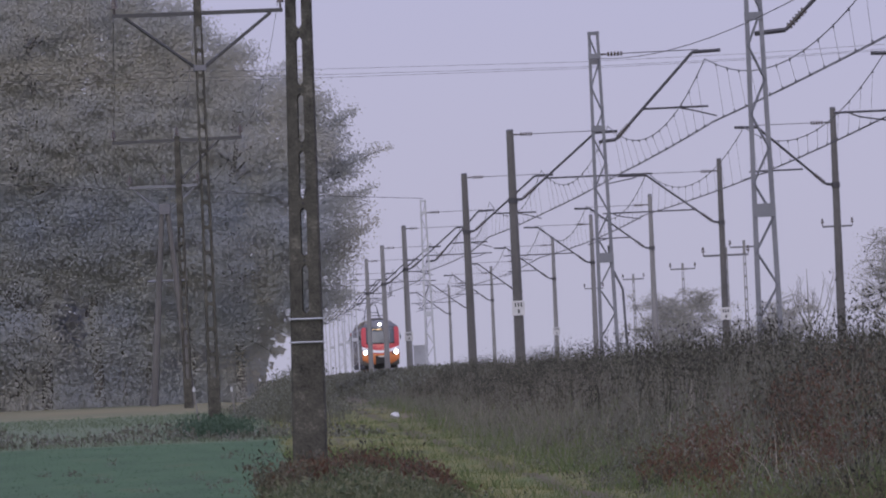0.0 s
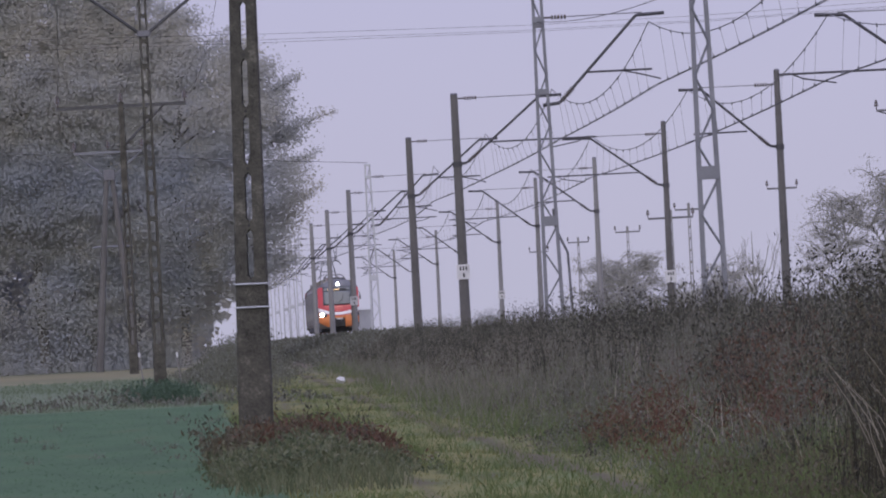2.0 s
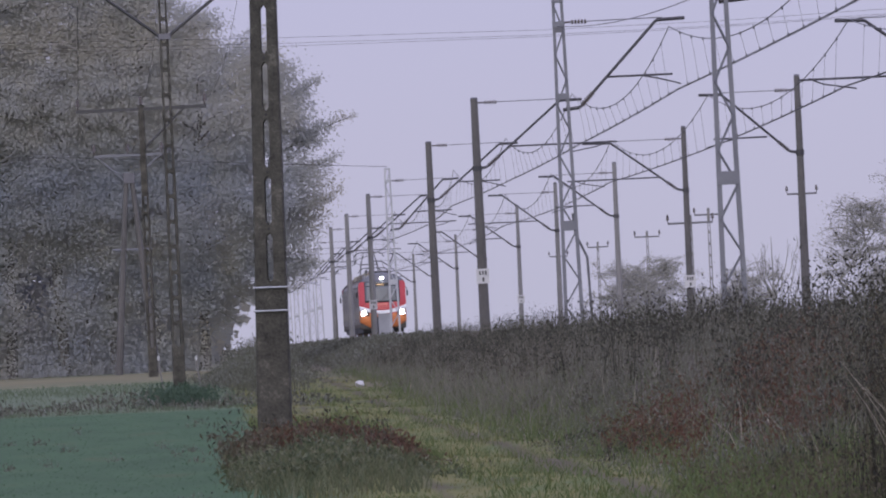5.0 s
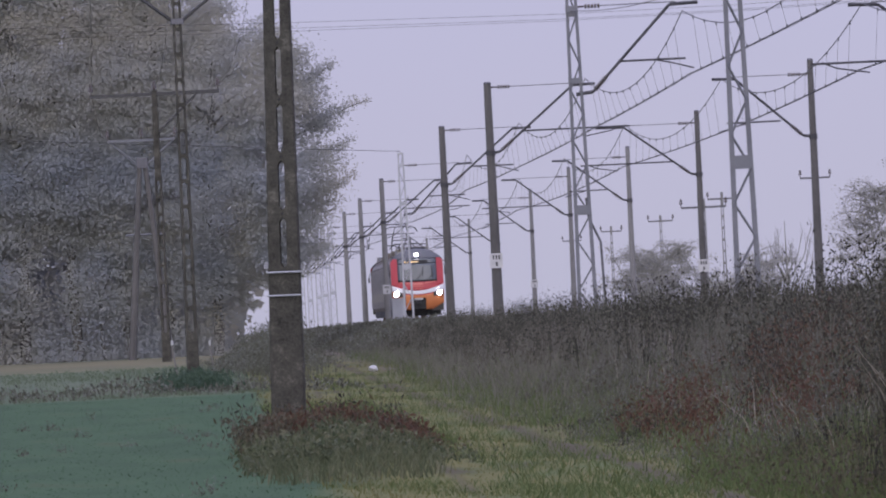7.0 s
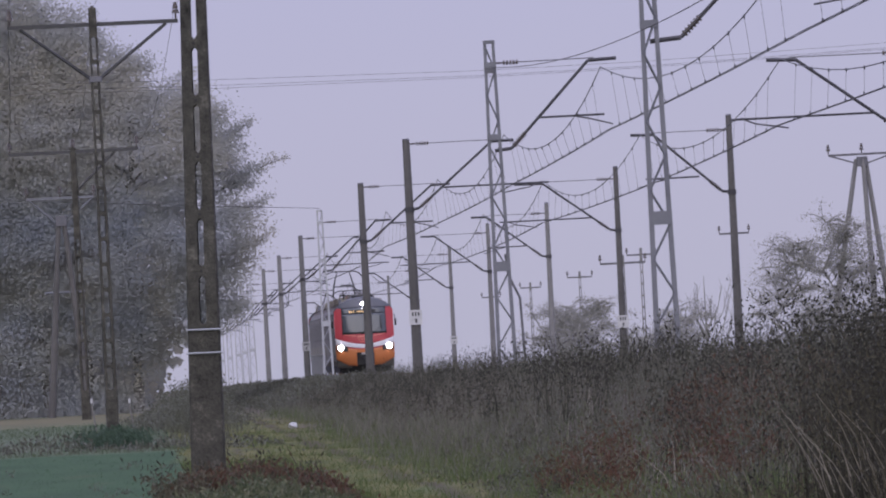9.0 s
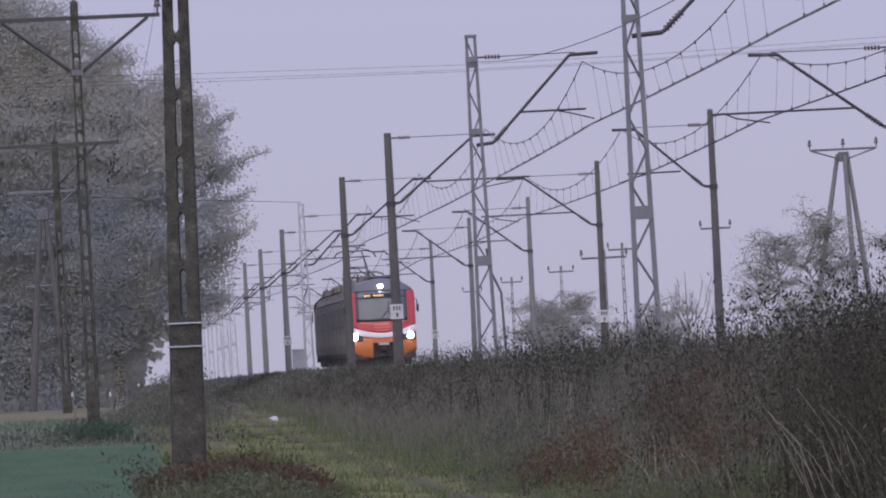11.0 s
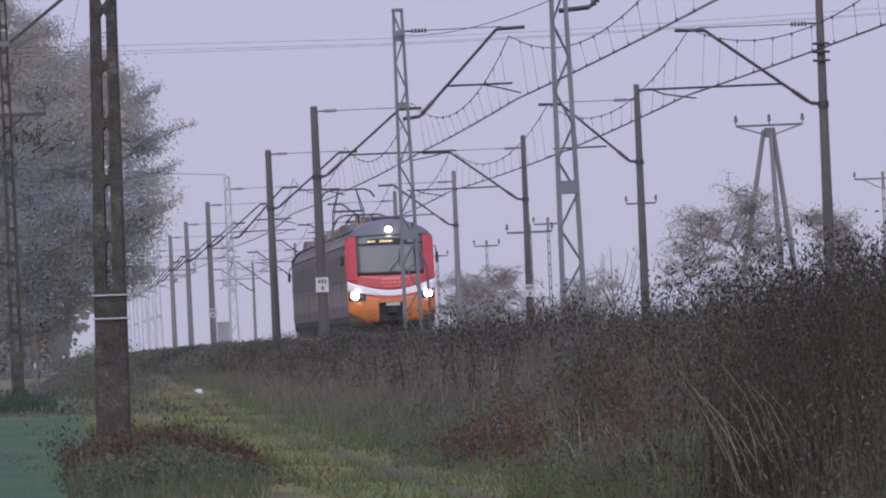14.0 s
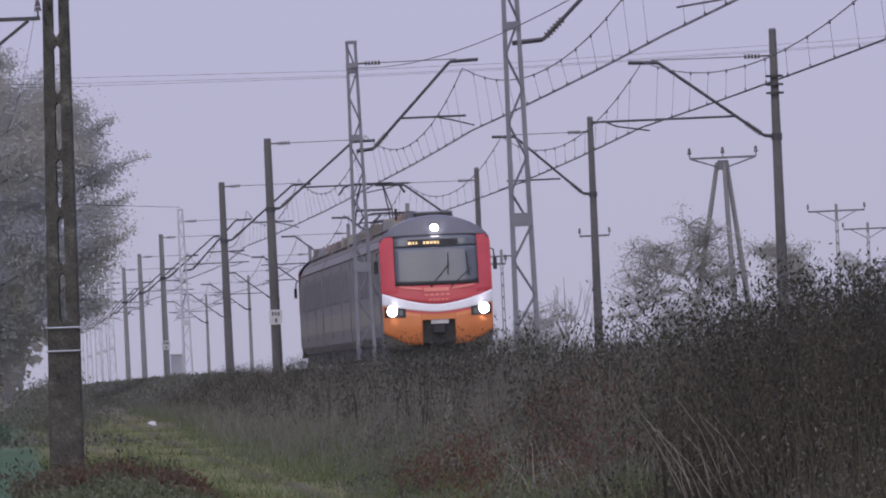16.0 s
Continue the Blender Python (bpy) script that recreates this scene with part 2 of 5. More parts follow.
def ground_material():
    """Field, grassy path, weedy bank and far meadow in one sheet, told apart by where they lie."""
    m = bpy.data.materials.new("field_path_and_bank_soil")
    m.use_nodes = True
    n, l = m.node_tree.nodes, m.node_tree.links
    b = n["Principled BSDF"]
    b.inputs["Roughness"].default_value = 0.95
    b.inputs["Specular IOR Level"].default_value = 0.15
    geo = n.new("ShaderNodeNewGeometry")
    sep = n.new("ShaderNodeSeparateXYZ")
    l.new(geo.outputs["Position"], sep.inputs[0])

    grain = n.new("ShaderNodeMapping")
    grain.inputs["Scale"].default_value = (1.0, 0.16, 1.0)
    l.new(geo.outputs["Position"], grain.inputs["Vector"])

    def noise_tex(s, detail=5):
        t = n.new("ShaderNodeTexNoise")
        t.inputs["Scale"].default_value, t.inputs["Detail"].default_value = s, detail
        l.new(grain.outputs["Vector"], t.inputs["Vector"])
        return t.outputs["Fac"]

    def ramp(fac, *stops):
        r = n.new("ShaderNodeValToRGB")
        el = r.color_ramp.elements
        el[0].position, el[1].position = stops[0][0], stops[-1][0]
        el[0].color, el[1].color = (*stops[0][1], 1), (*stops[-1][1], 1)
        for p, c in stops[1:-1]:
            el.new(p).color = (*c, 1)
        l.new(fac, r.inputs["Fac"])
        return r.outputs["Color"]

    def step(value, lo, hi, wobble, amount):
        add = n.new("ShaderNodeMath")
        add.operation = "MULTIPLY_ADD"
        add.inputs[1].default_value = amount
        l.new(wobble, add.inputs[0])
        l.new(value, add.inputs[2])
        r = n.new("ShaderNodeMapRange")
        r.inputs["From Min"].default_value, r.inputs["From Max"].default_value = lo + amount / 2, hi + amount / 2
        l.new(add.outputs[0], r.inputs["Value"])
        return r.outputs["Result"]

    def mix(fac, a, c):
        x = n.new("ShaderNodeMix")
        x.data_type = "RGBA"
        l.new(fac, x.inputs["Factor"])
        l.new(a, x.inputs["A"])
        l.new(c, x.inputs["B"])
        return x.outputs["Result"]

    big, mid, fine = noise_tex(0.12), noise_tex(0.9), noise_tex(14)
    field = ramp(mid, (0.35, (0.039, 0.076, 0.034)), (0.6, (0.048, 0.093, 0.041)), (0.72, (0.06, 0.083, 0.038)))
    path = ramp(mid, (0.3, (0.065, 0.06, 0.034)), (0.4, (0.085, 0.098, 0.034)), (0.52, (0.135, 0.128, 0.045)), (0.62, (0.108, 0.118, 0.042)), (0.72, (0.07, 0.108, 0.038)))
    bank = ramp(mid, (0.3, (0.06, 0.05, 0.04)), (0.7, (0.13, 0.105, 0.08)))
    meadow = ramp(big, (0.35, (0.10, 0.105, 0.058)), (0.65, (0.145, 0.13, 0.07)))
    far = mix(step(sep.outputs["Y"], 290, 330, big, 40), field, meadow)
    slope = ramp(mid, (0.35, (0.08, 0.108, 0.062)), (0.65, (0.108, 0.13, 0.078)))
    straw = ramp(mid, (0.35, (0.112, 0.114, 0.06)), (0.65, (0.148, 0.143, 0.078)))
    near_left = mix(step(sep.outputs["Y"], 280, 300, mid, 14), mix(step(sep.outputs["Y"], 198, 203, mid, 3), field, slope), straw)
    left = mix(step(sep.outputs["Y"], 300, 340, big, 30), near_left, far)
    # two muddy wheel ruts along the path
    mud = ramp(fine, (0.3, (0.06, 0.052, 0.03)), (0.7, (0.10, 0.088, 0.052)))
    for x, wide in zip(RUTS, (0.12, 0.26)):
        off, gap = n.new("ShaderNodeMath"), n.new("ShaderNodeMath")
        off.operation, gap.operation = "SUBTRACT", "ABSOLUTE"
        off.inputs[1].default_value = x
        l.new(sep.outputs["X"], off.inputs[0])
        l.new(off.outputs[0], gap.inputs[0])
        path = mix(step(gap.outputs[0], wide, wide - 0.18, mid, 0.5), path, mud)
    a = mix(step(sep.outputs["X"], 0.85, 1.3, mid, 0.7), left, path)
    c = mix(step(sep.outputs["X"], 4.2, 5.4, mid, 1.6), a, bank)
    l.new(c, b.inputs["Base Color"])
    bp = n.new("ShaderNodeBump")
    bp.inputs["Strength"].default_value, bp.inputs["Distance"].default_value = 0.6, 0.05
    l.new(fine, bp.inputs["Height"])
    l.new(bp.outputs["Normal"], b.inputs["Normal"])
    return m


GROUND = ground_material()


# ---- mesh tools ----
class Shape:
    """Collects boxes, tubes and patches into one mesh."""

    def __init__(self):
        self.v, self.f = [], []

    def add(self, verts, faces):
        k = len(self.v)
        self.v += [tuple(p) for p in verts]
        self.f += [tuple(k + i for i in face) for face in faces]
        return self

    def prism(self, lo, hi):
        """A closed body between two rings of points of equal length."""
        c = len(lo)
        faces = [(i, (i + 1) % c, c + (i + 1) % c, c + i) for i in range(c)]
        return self.add(list(lo) + list(hi), faces + [tuple(range(c))[::-1], tuple(range(c, 2 * c))])

    def box(self, x0, x1, y0, y1, z0, z1, chamfer=0.0):
        if not chamfer:
            lo = [(x0, y0, z0), (x1, y0, z0), (x1, y1, z0), (x0, y1, z0)]
        else:
            k = chamfer
            lo = [(x0 + k, y0, z0), (x1 - k, y0, z0), (x1, y0 + k, z0), (x1, y1 - k, z0), (x1 - k, y1, z0), (x0 + k, y1, z0), (x0, y1 - k, z0), (x0, y0 + k, z0)]
        return self.prism(lo, [(x, y, z1) for x, y, _ in lo])

    def tube(self, points, r, sides=6, r_end=None):
        pts = [Vector(p) for p in points]
        r_end = r if r_end is None else r_end
        rings = []
        for i, p in enumerate(pts):
            d = (pts[min(i + 1, len(pts) - 1)] - pts[max(i - 1, 0)]).normalized()
            u = d.cross(Vector((0, 0, 1)) if abs(d.z) < 0.95 else Vector((1, 0, 0))).normalized()
            w = d.cross(u)
            q = r + (r_end - r) * i / (len(pts) - 1)
            rings.append([p + (u * math.cos(2 * math.pi * k / sides) + w * math.sin(2 * math.pi * k / sides)) * q for k in range(sides)])
        verts = [p for ring in rings for p in ring]
        faces = [(a * sides + k, a * sides + (k + 1) % sides, (a + 1) * sides + (k + 1) % sides, (a + 1) * sides + k) for a in range(len(pts) - 1) for k in range(sides)]
        faces += [tuple(range(sides))[::-1], tuple(range(len(verts) - sides, len(verts)))]
        return self.add(verts, faces)

    def mesh(self, name):
        me = bpy.data.meshes.new(name)
        me.from_pydata(self.v, [], self.f)
        me.update()
        return me


def quads(name, verts, faces):
    """A mesh from arrays: verts (n, 3), faces (m, 4)."""
    verts, faces = np.asarray(verts, np.float32), np.asarray(faces, np.int32)
    me = bpy.data.meshes.new(name)
    me.vertices.add(len(verts))
    me.vertices.foreach_set("co", verts.ravel())
    me.loops.add(faces.size)
    me.loops.foreach_set("vertex_index", faces.ravel())
    me.polygons.add(len(faces))
    me.polygons.foreach_set("loop_start", np.arange(0, faces.size, 4, dtype=np.int32))
    me.update(calc_edges=True)
    return me


def part(name, shape, material, parent=None, label="", smooth=False):
    me = shape.mesh(name) if isinstance(shape, Shape) else shape
    me.materials.append(material)
    if smooth:
        me.polygons.foreach_set("use_smooth", [True] * len(me.polygons))
    ob = new(name, me)
    ob.parent = parent
    if label:
        ob["label"] = label
    return ob


def thing(name, m, label, category, group="", kind=""):
    ob = new(name)
    ob.matrix_basis = m
    return tagged(ob, label, category, group, kind)


# ---- ground ----
def smooth(a, b, v):
    t = np.clip((v - a) / (b - a), 0, 1)
    return t * t * (3 - 2 * t)


def ground_z(x, y):
    x, y = np.asarray(x, float), np.asarray(y, float)
    path = 0.08 + 0.45 * smooth(110, 330, y) + 0.35 * smooth(330, 700, y)
    field = 0.08 + 0.19 * smooth(112, 200, y) + 0.33 * smooth(200, 226, y) + 0.1 * smooth(226, 420, y)
    z = field + (path - field) * smooth(-0.5, 2.0, x)
    foot = 4.2 + 1.3 * smooth(80, 260, y)
    bank = 1.35 * smooth(foot, 8.3, x) * (1 - smooth(22.5, 26, x)) + 0.35 * smooth(22.5, 26, x)
    z = z * (1 - smooth(foot, 8.3, x)) + bank
    z = z + 0.16 * np.exp(-((x - 1.42) / 0.95) ** 2 - ((y - 98) / 9.0) ** 2)
    bumps = 0.018 * np.sin(x * 1.7 + 0.31 * y) + 0.015 * np.sin(0.9 * x - 0.23 * y + 1) + 0.012 * np.sin(2.3 * x + 0.4 * y)
    bumps = bumps * smooth(-0.5, 1.5, x)
    return z + bumps * (1 - smooth(8.0, 9.0, x) * (1 - smooth(22, 23, x)))


def build_ground():
    xs = np.concatenate([[-2500, -900, -300, -120], np.arange(-60, -6, 3.0), np.arange(-6, 10, 0.35), np.arange(10, 28, 1.0), np.arange(30, 70, 6.0), [120, 300, 900, 2500]])
    ys = np.concatenate([[-2500, -600, -150, -40, 0, 20], np.arange(40, 60, 4.0), np.arange(60, 340, 1.2), np.arange(340, 700, 8.0), [760, 900, 1200, 2000, 4500]])
    gx, gy = np.meshgrid(xs, ys)
    gz = ground_z(gx, gy)
    v = np.stack([gx, gy, gz], -1).reshape(-1, 3)
    w, h = len(xs), len(ys)
    i = (np.arange(h - 1)[:, None] * w + np.arange(w - 1)[None]).ravel()
    ob = part("ground", quads("ground", v, np.stack([i, i + 1, i + w + 1, i + w], 1)), GROUND, smooth=True)
    tagged(ob, "green crop field, yellowing grass path and brown weedy bank", "ground", kind="structure")


build_ground()

TRACKS = (12.0, 16.0)


def climb_of(y):
    """The railway climbs a little in the distance."""
    return 0.28 * float(smooth(380, 560, y))


def rail_top(y):
    return 1.75 + climb_of(y)


SECTIONS = [40] + list(range(380, 571, 15)) + [1500]


def extruded(ring):
    """A bar of the given x, z section that runs along the railway and follows its climb."""
    sh = Shape()
    for a, b in zip(SECTIONS, SECTIONS[1:]):
        sh.prism([(p, a, q + climb_of(a)) for p, q in ring], [(p, b, q + climb_of(b)) for p, q in ring])
    return sh


def build_track(x):
    bed = extruded([(x - 2.6, 1.0), (x + 2.6, 1.0), (x + 1.7, 1.52), (x - 1.7, 1.52)])
    track = tagged(new("railway_track"), "straight railway track on grey crushed-stone ballast", "railway track", kind="structure")
    part("ballast_bed", bed, BALLAST, track)
    for s in (-0.755, 0.755):
        a = x + s
        ring = [(a - 0.07, 1.59), (a + 0.07, 1.59), (a + 0.07, 1.605), (a + 0.012, 1.63), (a + 0.012, 1.71), (a + 0.036, 1.72), (a + 0.036, 1.75), (a - 0.036, 1.75), (a - 0.036, 1.72), (a - 0.012, 1.71), (a - 0.012, 1.63), (a - 0.07, 1.605)]
        part("rail", extruded(ring), RAIL, track)
    sleeper = Shape().prism([(-1.3, -0.13, 0), (1.3, -0.13, 0), (1.3, 0.13, 0), (-1.3, 0.13, 0)], [(-1.3, -0.1, 0.13), (1.3, -0.1, 0.13), (1.3, 0.1, 0.13), (-1.3, 0.1, 0.13)]).mesh("sleeper")
    sleeper.materials.append(CONCRETE)
    for k in range(250):
        ob = new("sleeper", sleeper)
        ob.parent, ob.location = track, (x, 150 + 0.65 * k, 1.46 + climb_of(150 + 0.65 * k))


for x in TRACKS:
    build_track(x)


# ---- railway masts ----
def cantilever(parent, side, z_top, long_arm, out=0.2, run=2.15, rise=2.06, tip=0.7):
    """The bracket over the track: a slanted tube on an insulator, a flat end, a top tie with its insulator, a level tube and its steady arm."""
    s = side
    foot, elbow, end = (out * s, 0, z_top - rise - 0.06), ((out + run) * s, 0, z_top - 0.06), ((out + run + tip) * s, 0, z_top - 0.04)
    part("bracket_tube", Shape().tube([foot, elbow], 0.042).tube([elbow, end], 0.05), TUBE, parent)
    part("bracket_foot", Shape().tube([(0, 0, z_top - rise - 0.1), foot], 0.05), TUBE, parent)
    ins = Shape()
    for k in range(6):
        p, q = Vector(foot).lerp(elbow, 0.03 + 0.025 * k), Vector(foot).lerp(elbow, 0.042 + 0.025 * k)
        ins.tube([p, q], 0.066, 8)
    part("insulator", ins, INSULATOR, parent, "ribbed dark insulator")
    part("top_tie", Shape().tube([(0, 0, z_top), ((out + run + 0.15) * s, 0, z_top)], 0.012, 5), WIRE, parent)
    ins = Shape().tube([(0, 0, z_top), (0.3 * s, 0, z_top)], 0.025, 5)
    for k in range(5):
        ins.tube([((0.32 + 0.08 * k) * s, 0, z_top), ((0.37 + 0.08 * k) * s, 0, z_top)], 0.055, 8)
    part("tie_insulator", ins, INSULATOR, parent)
    x0, z = out + 0.68, z_top - 1.40
    x1 = x0 + (3.4 if long_arm else 1.65)
    part("level_tube", Shape().tube([(x0 * s, 0, z), (x1 * s, 0, z - 0.01)], 0.03), TUBE, parent)
    if long_arm:
        arm = [((x1 - 0.25) * s, 0, z + 0.02), ((x1 - 0.6) * s, 0, z - 0.13), (3.0 * s, 0, z - 0.26)]
    else:
        arm = [((x0 + 0.85) * s, 0, z), ((x0 + 1.3) * s, 0, z - 0.1), ((x0 + 1.85) * s, 0, z - 0.26)]
    part("steady_arm", Shape().tube(arm, 0.02), TUBE, parent)


def concrete_mast(x, y, side, top, base, plate=0.0, long_arm=True, lean=0.15, material=None, drop=0.12, run=2.35, rise=1.95, tip=0.7):
    """A tapered spun-concrete mast with its bracket over the track."""
    m = thing("catenary_mast", pose(x, y, base, 0, lean * -side, 0), "tapered grey concrete mast with a steel bracket over the track", "catenary mast", "masts along the railway")
    h = top - base
    r0, r1 = (0.17, 0.112) if side > 0 else (0.145, 0.088)
    post = Shape().tube([(0, 0, -0.3), (0, 0, h * 0.5), (0, 0, h)], r0, 12, r1)
    part("post", post, material or CONCRETE, m, smooth=False)
    part("cap", Shape().tube([(0, 0, h), (0, 0, h + 0.05)], r1 + 0.01, 12, r1 - 0.02), STEEL, m)
    cantilever(m, side, h - drop, long_arm, 0.3, run, rise, tip)
    part("clamp", Shape().tube([(0, 0, h - drop - rise - 0.18), (0, 0, h - drop - rise - 0.02)], r1 + 0.045, 10), TUBE, m)
    if plate:
        p = Shape().box(-0.2, 0.2, -0.2, -0.175, plate - base, plate - base + 0.46)
        pl = part("number_plate", p, PLATE, m, "white enamel plate with dark figures")
        for dx, dz, w in ((-0.11, 0.27, 0.05), (-0.02, 0.27, 0.05), (0.07, 0.27, 0.05), (-0.02, 0.06, 0.06)):
            part("figure_bar", Shape().box(dx, dx + w, -0.206, -0.2, plate - base + dz, plate - base + dz + 0.13), INK, pl)
    return m


def lattice_mast(x, y, side, top, base, w0=0.45, w1=0.21, material=None, bracket=True, long_arm=False):
    """Two steel channels tied by zigzag lacing, with a wide tie plate."""
    m = thing("lattice_mast", pose(x, y, base, 0, -0.4 * side, 0), "galvanised steel lattice mast of two laced channels", "catenary mast", "masts along the railway")
    h = top - base
    mt = material or GALVANISED

    def half(z):
        return (w0 + (w1 - w0) * z / h) / 2

    for s in (-1, 1):
        a, b = s * half(0), s * half(h)
        post = Shape().prism([(a - 0.045, -0.09, -0.2), (a + 0.045, -0.09, -0.2), (a + 0.045, 0.09, -0.2), (a - 0.045, 0.09, -0.2)], [(b - 0.035, -0.07, h), (b + 0.035, -0.07, h), (b + 0.035, 0.07, h), (b - 0.035, 0.07, h)])
        part("channel", post, mt, m)
    z, s, step = 0.3, 1, 0.62
    while z + step < h:
        for y_off in (-0.08, 0.08):
            part("lacing_bar", Shape().tube([(s * half(z), y_off, z), (-s * half(z + step), y_off, z + step)], 0.018, 4), mt, m)
        z, s = z + step, -s
    for zz, t in ((4.2 - base, 0.12), (h * 0.72, 0.07), (h * 0.93, 0.07), (h - 0.02, 0.04)):
        part("tie_plate", Shape().box(-half(zz) - 0.04, half(zz) + 0.04, -0.1, 0.1, zz - t, zz + t), mt, m)
    part("footing", Shape().box(-w0 / 2 - 0.2, w0 / 2 + 0.2, -0.35, 0.35, -0.6, 0.05, 0.05), CONCRETE, m)
    if bracket:
        cantilever(m, side, h - (0.65 if top > 10 else 0.55), long_arm, 0.56 if top > 10 else 0.42, 2.15 if top > 10 else 2.0)
    return m


LEFT_X, RIGHT_X = 9.15, 18.85
BASE = 1.3
# masts beyond 400 m get the concrete with mist in its colour
for k, (y, top, plate) in enumerate(((290, 8.98, 3.23), (350, 8.97, 0), (470, 9.05, 3.27), (530, 8.95, 0), (590, 9.0, 0))):
    concrete_mast(LEFT_X + (0.1 if y in (350, 470) else 0), y, 1, top, BASE, plate, k % 2 == 0, material=CONCRETE_HAZED if y > 400 else CONCRETE)
# the two near ones in the darker steel, the rest paled for mist
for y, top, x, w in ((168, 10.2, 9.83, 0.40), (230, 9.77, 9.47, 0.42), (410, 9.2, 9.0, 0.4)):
    m = lattice_mast(x, y, 1, top, BASE, w, w * 0.48, GALVANISED_DARKER if y < 400 else GALVANISED, long_arm=y < 200)
    if y > 200:
        d = 1 if y < 300 else -1
        part("anchor_rod", Shape().tube([(0.1, 0, 3.2 if d > 0 else 4.8), (0.14, 0, 2.7 if d > 0 else 4.3), (0.4 if d > 0 else -0.12, 0, 2.1 if d > 0 else 3.7), (0.46 if d > 0 else -0.16, 0, -0.1)], 0.035, 6), STEEL, m)
for y in (650, 690, 730, 790, 850, 920):
    lattice_mast(LEFT_X - 0.1, y, 1, 9.3, BASE, 0.45, 0.26)
for k, (x, y, top, plate) in enumerate(((18.97, 220, 9.26, 0), (18.86, 285, 9.1, 0), (18.54, 345, 9.0, 3.05), (18.92, 410, 8.98, 0), (18.35, 462, 9.05, 0), (18.82, 530, 9.0, 3.45), (16.95 + 1.9, 592, 8.9, 0), (18.85, 655, 8.9, 0), (18.85, 720, 8.9, 0), (18.85, 780, 8.9, 0))):
    m = concrete_mast(x, y, -1, top, BASE, plate, k % 2 == 0, drop=0.6 if k == 0 else 0.42, material=CONCRETE_HAZED if y > 400 else CONCRETE, run=(2.45, 2.03, 2.42, 2.35)[min(k, 3)], rise=1.82, tip=1.05 if k == 2 else 0.7)
    if k == 0:
        for z in (6.85, 6.65, 6.45):
            part("band", Shape().tube([(0, 0, z), (0, 0, z + 0.05)], 0.21, 12), TUBE, m)


def wire_points(a, b, sag, steps=14):
    a, b = Vector(a), Vector(b)
    return [a.lerp(b, k / steps) - Vector((0, 0, sag * 4 * (k / steps) * (1 - k / steps))) for k in range(steps + 1)]


def overhead_line(x, ys, low=0.0, first=()):
    """Messenger wire, twin contact wire and droppers, span by span, with a slight zigzag."""
    line = tagged(new("overhead_line"), "dark overhead wires with droppers strung along the track", "overhead wire")
    off = list(first) + [(-0.25 if k % 2 else 0.28) for k in range(len(first), len(ys))]
    for k, (a, b) in enumerate(zip(ys, ys[1:])):
        za, zb = off[k], off[k + 1]
        ma, mb = (z * (0.85 if z > 0.5 else 0.5) for z in (za, zb))
        top = wire_points((x + ma, a, 9.0 - low), (x + mb, b, 9.0 - low), 1.1)
        under = wire_points((x + za, a, 7.44 - low), (x + zb, b, 7.44 - low), 0.04)
        part("messenger_wire", Shape().tube(top, 0.013, 5), WIRE, line)
        for dx in (-0.03, 0.03):
            part("contact_wire", Shape().tube([p + Vector((dx, 0, 0)) for p in under], 0.011, 5), WIRE, line)
        for j in range(1, 14):
            p, q = top[j], under[j]
            drop = Shape().tube([p, q], 0.0038, 4)
            drop.tube([q - Vector((0, 0.08, 0)), q + Vector((0, 0.08, 0.05))], 0.022, 5).tube([p - Vector((0, 0.05, 0.04)), p + Vector((0, 0.05, 0.02))], 0.02, 5)
            part("dropper", drop, WIRE, line)


overhead_line(TRACKS[0], [106, 168, 230, 290, 350, 410, 470, 530, 590, 650, 690, 730, 790], 0.0, (0.7, 0.58, 0.28, 0.38))
overhead_line(TRACKS[1], [155, 220, 285, 345, 410, 462, 530, 592, 655, 720, 780], 0.36)


crossing = tagged(new("power_line_wires"), "thin power wires crossing high over the railway", "wire")
for y, ends in ((300, (11.95, 11.50, 11.36, 11.39, 11.66, 13.2)), (301, (11.75, 11.35, 11.23, 11.27, 11.53, 13.0)), (299, (11.5, 11.19, 11.11, 11.16, 11.42, 12.8))):
    part("wire", Shape().tube([(x, y, z) for x, z in zip((-14, 3.35, 11.8, 17.5, 28, 60), ends)], 0.0055, 5), WIRE, crossing)

part("wire", Shape().tube([(x, 412, z) for x, z in ((-30, 13.0), (-8, 10.6), (4.8, 9.62), (9.0, 9.32))], 0.012, 5), WIRE, crossing)

# a slack feeder wire hung from the lattice mast beside the track
feeder = tagged(new("feeder_wire"), "slack dark feeder wire hung from the lattice mast", "wire")
part("wire", Shape().tube([(9.4, 106 + 124 * k / 16, 7.17 + 1.78e-4 * (124 * k / 16 - 19) ** 2) for k in range(17)], 0.009, 5), WIRE, feeder)
part("clamp", Shape().box(9.3, 9.5, 229.9, 230.1, 8.98, 9.1, 0.01), STEEL, feeder)


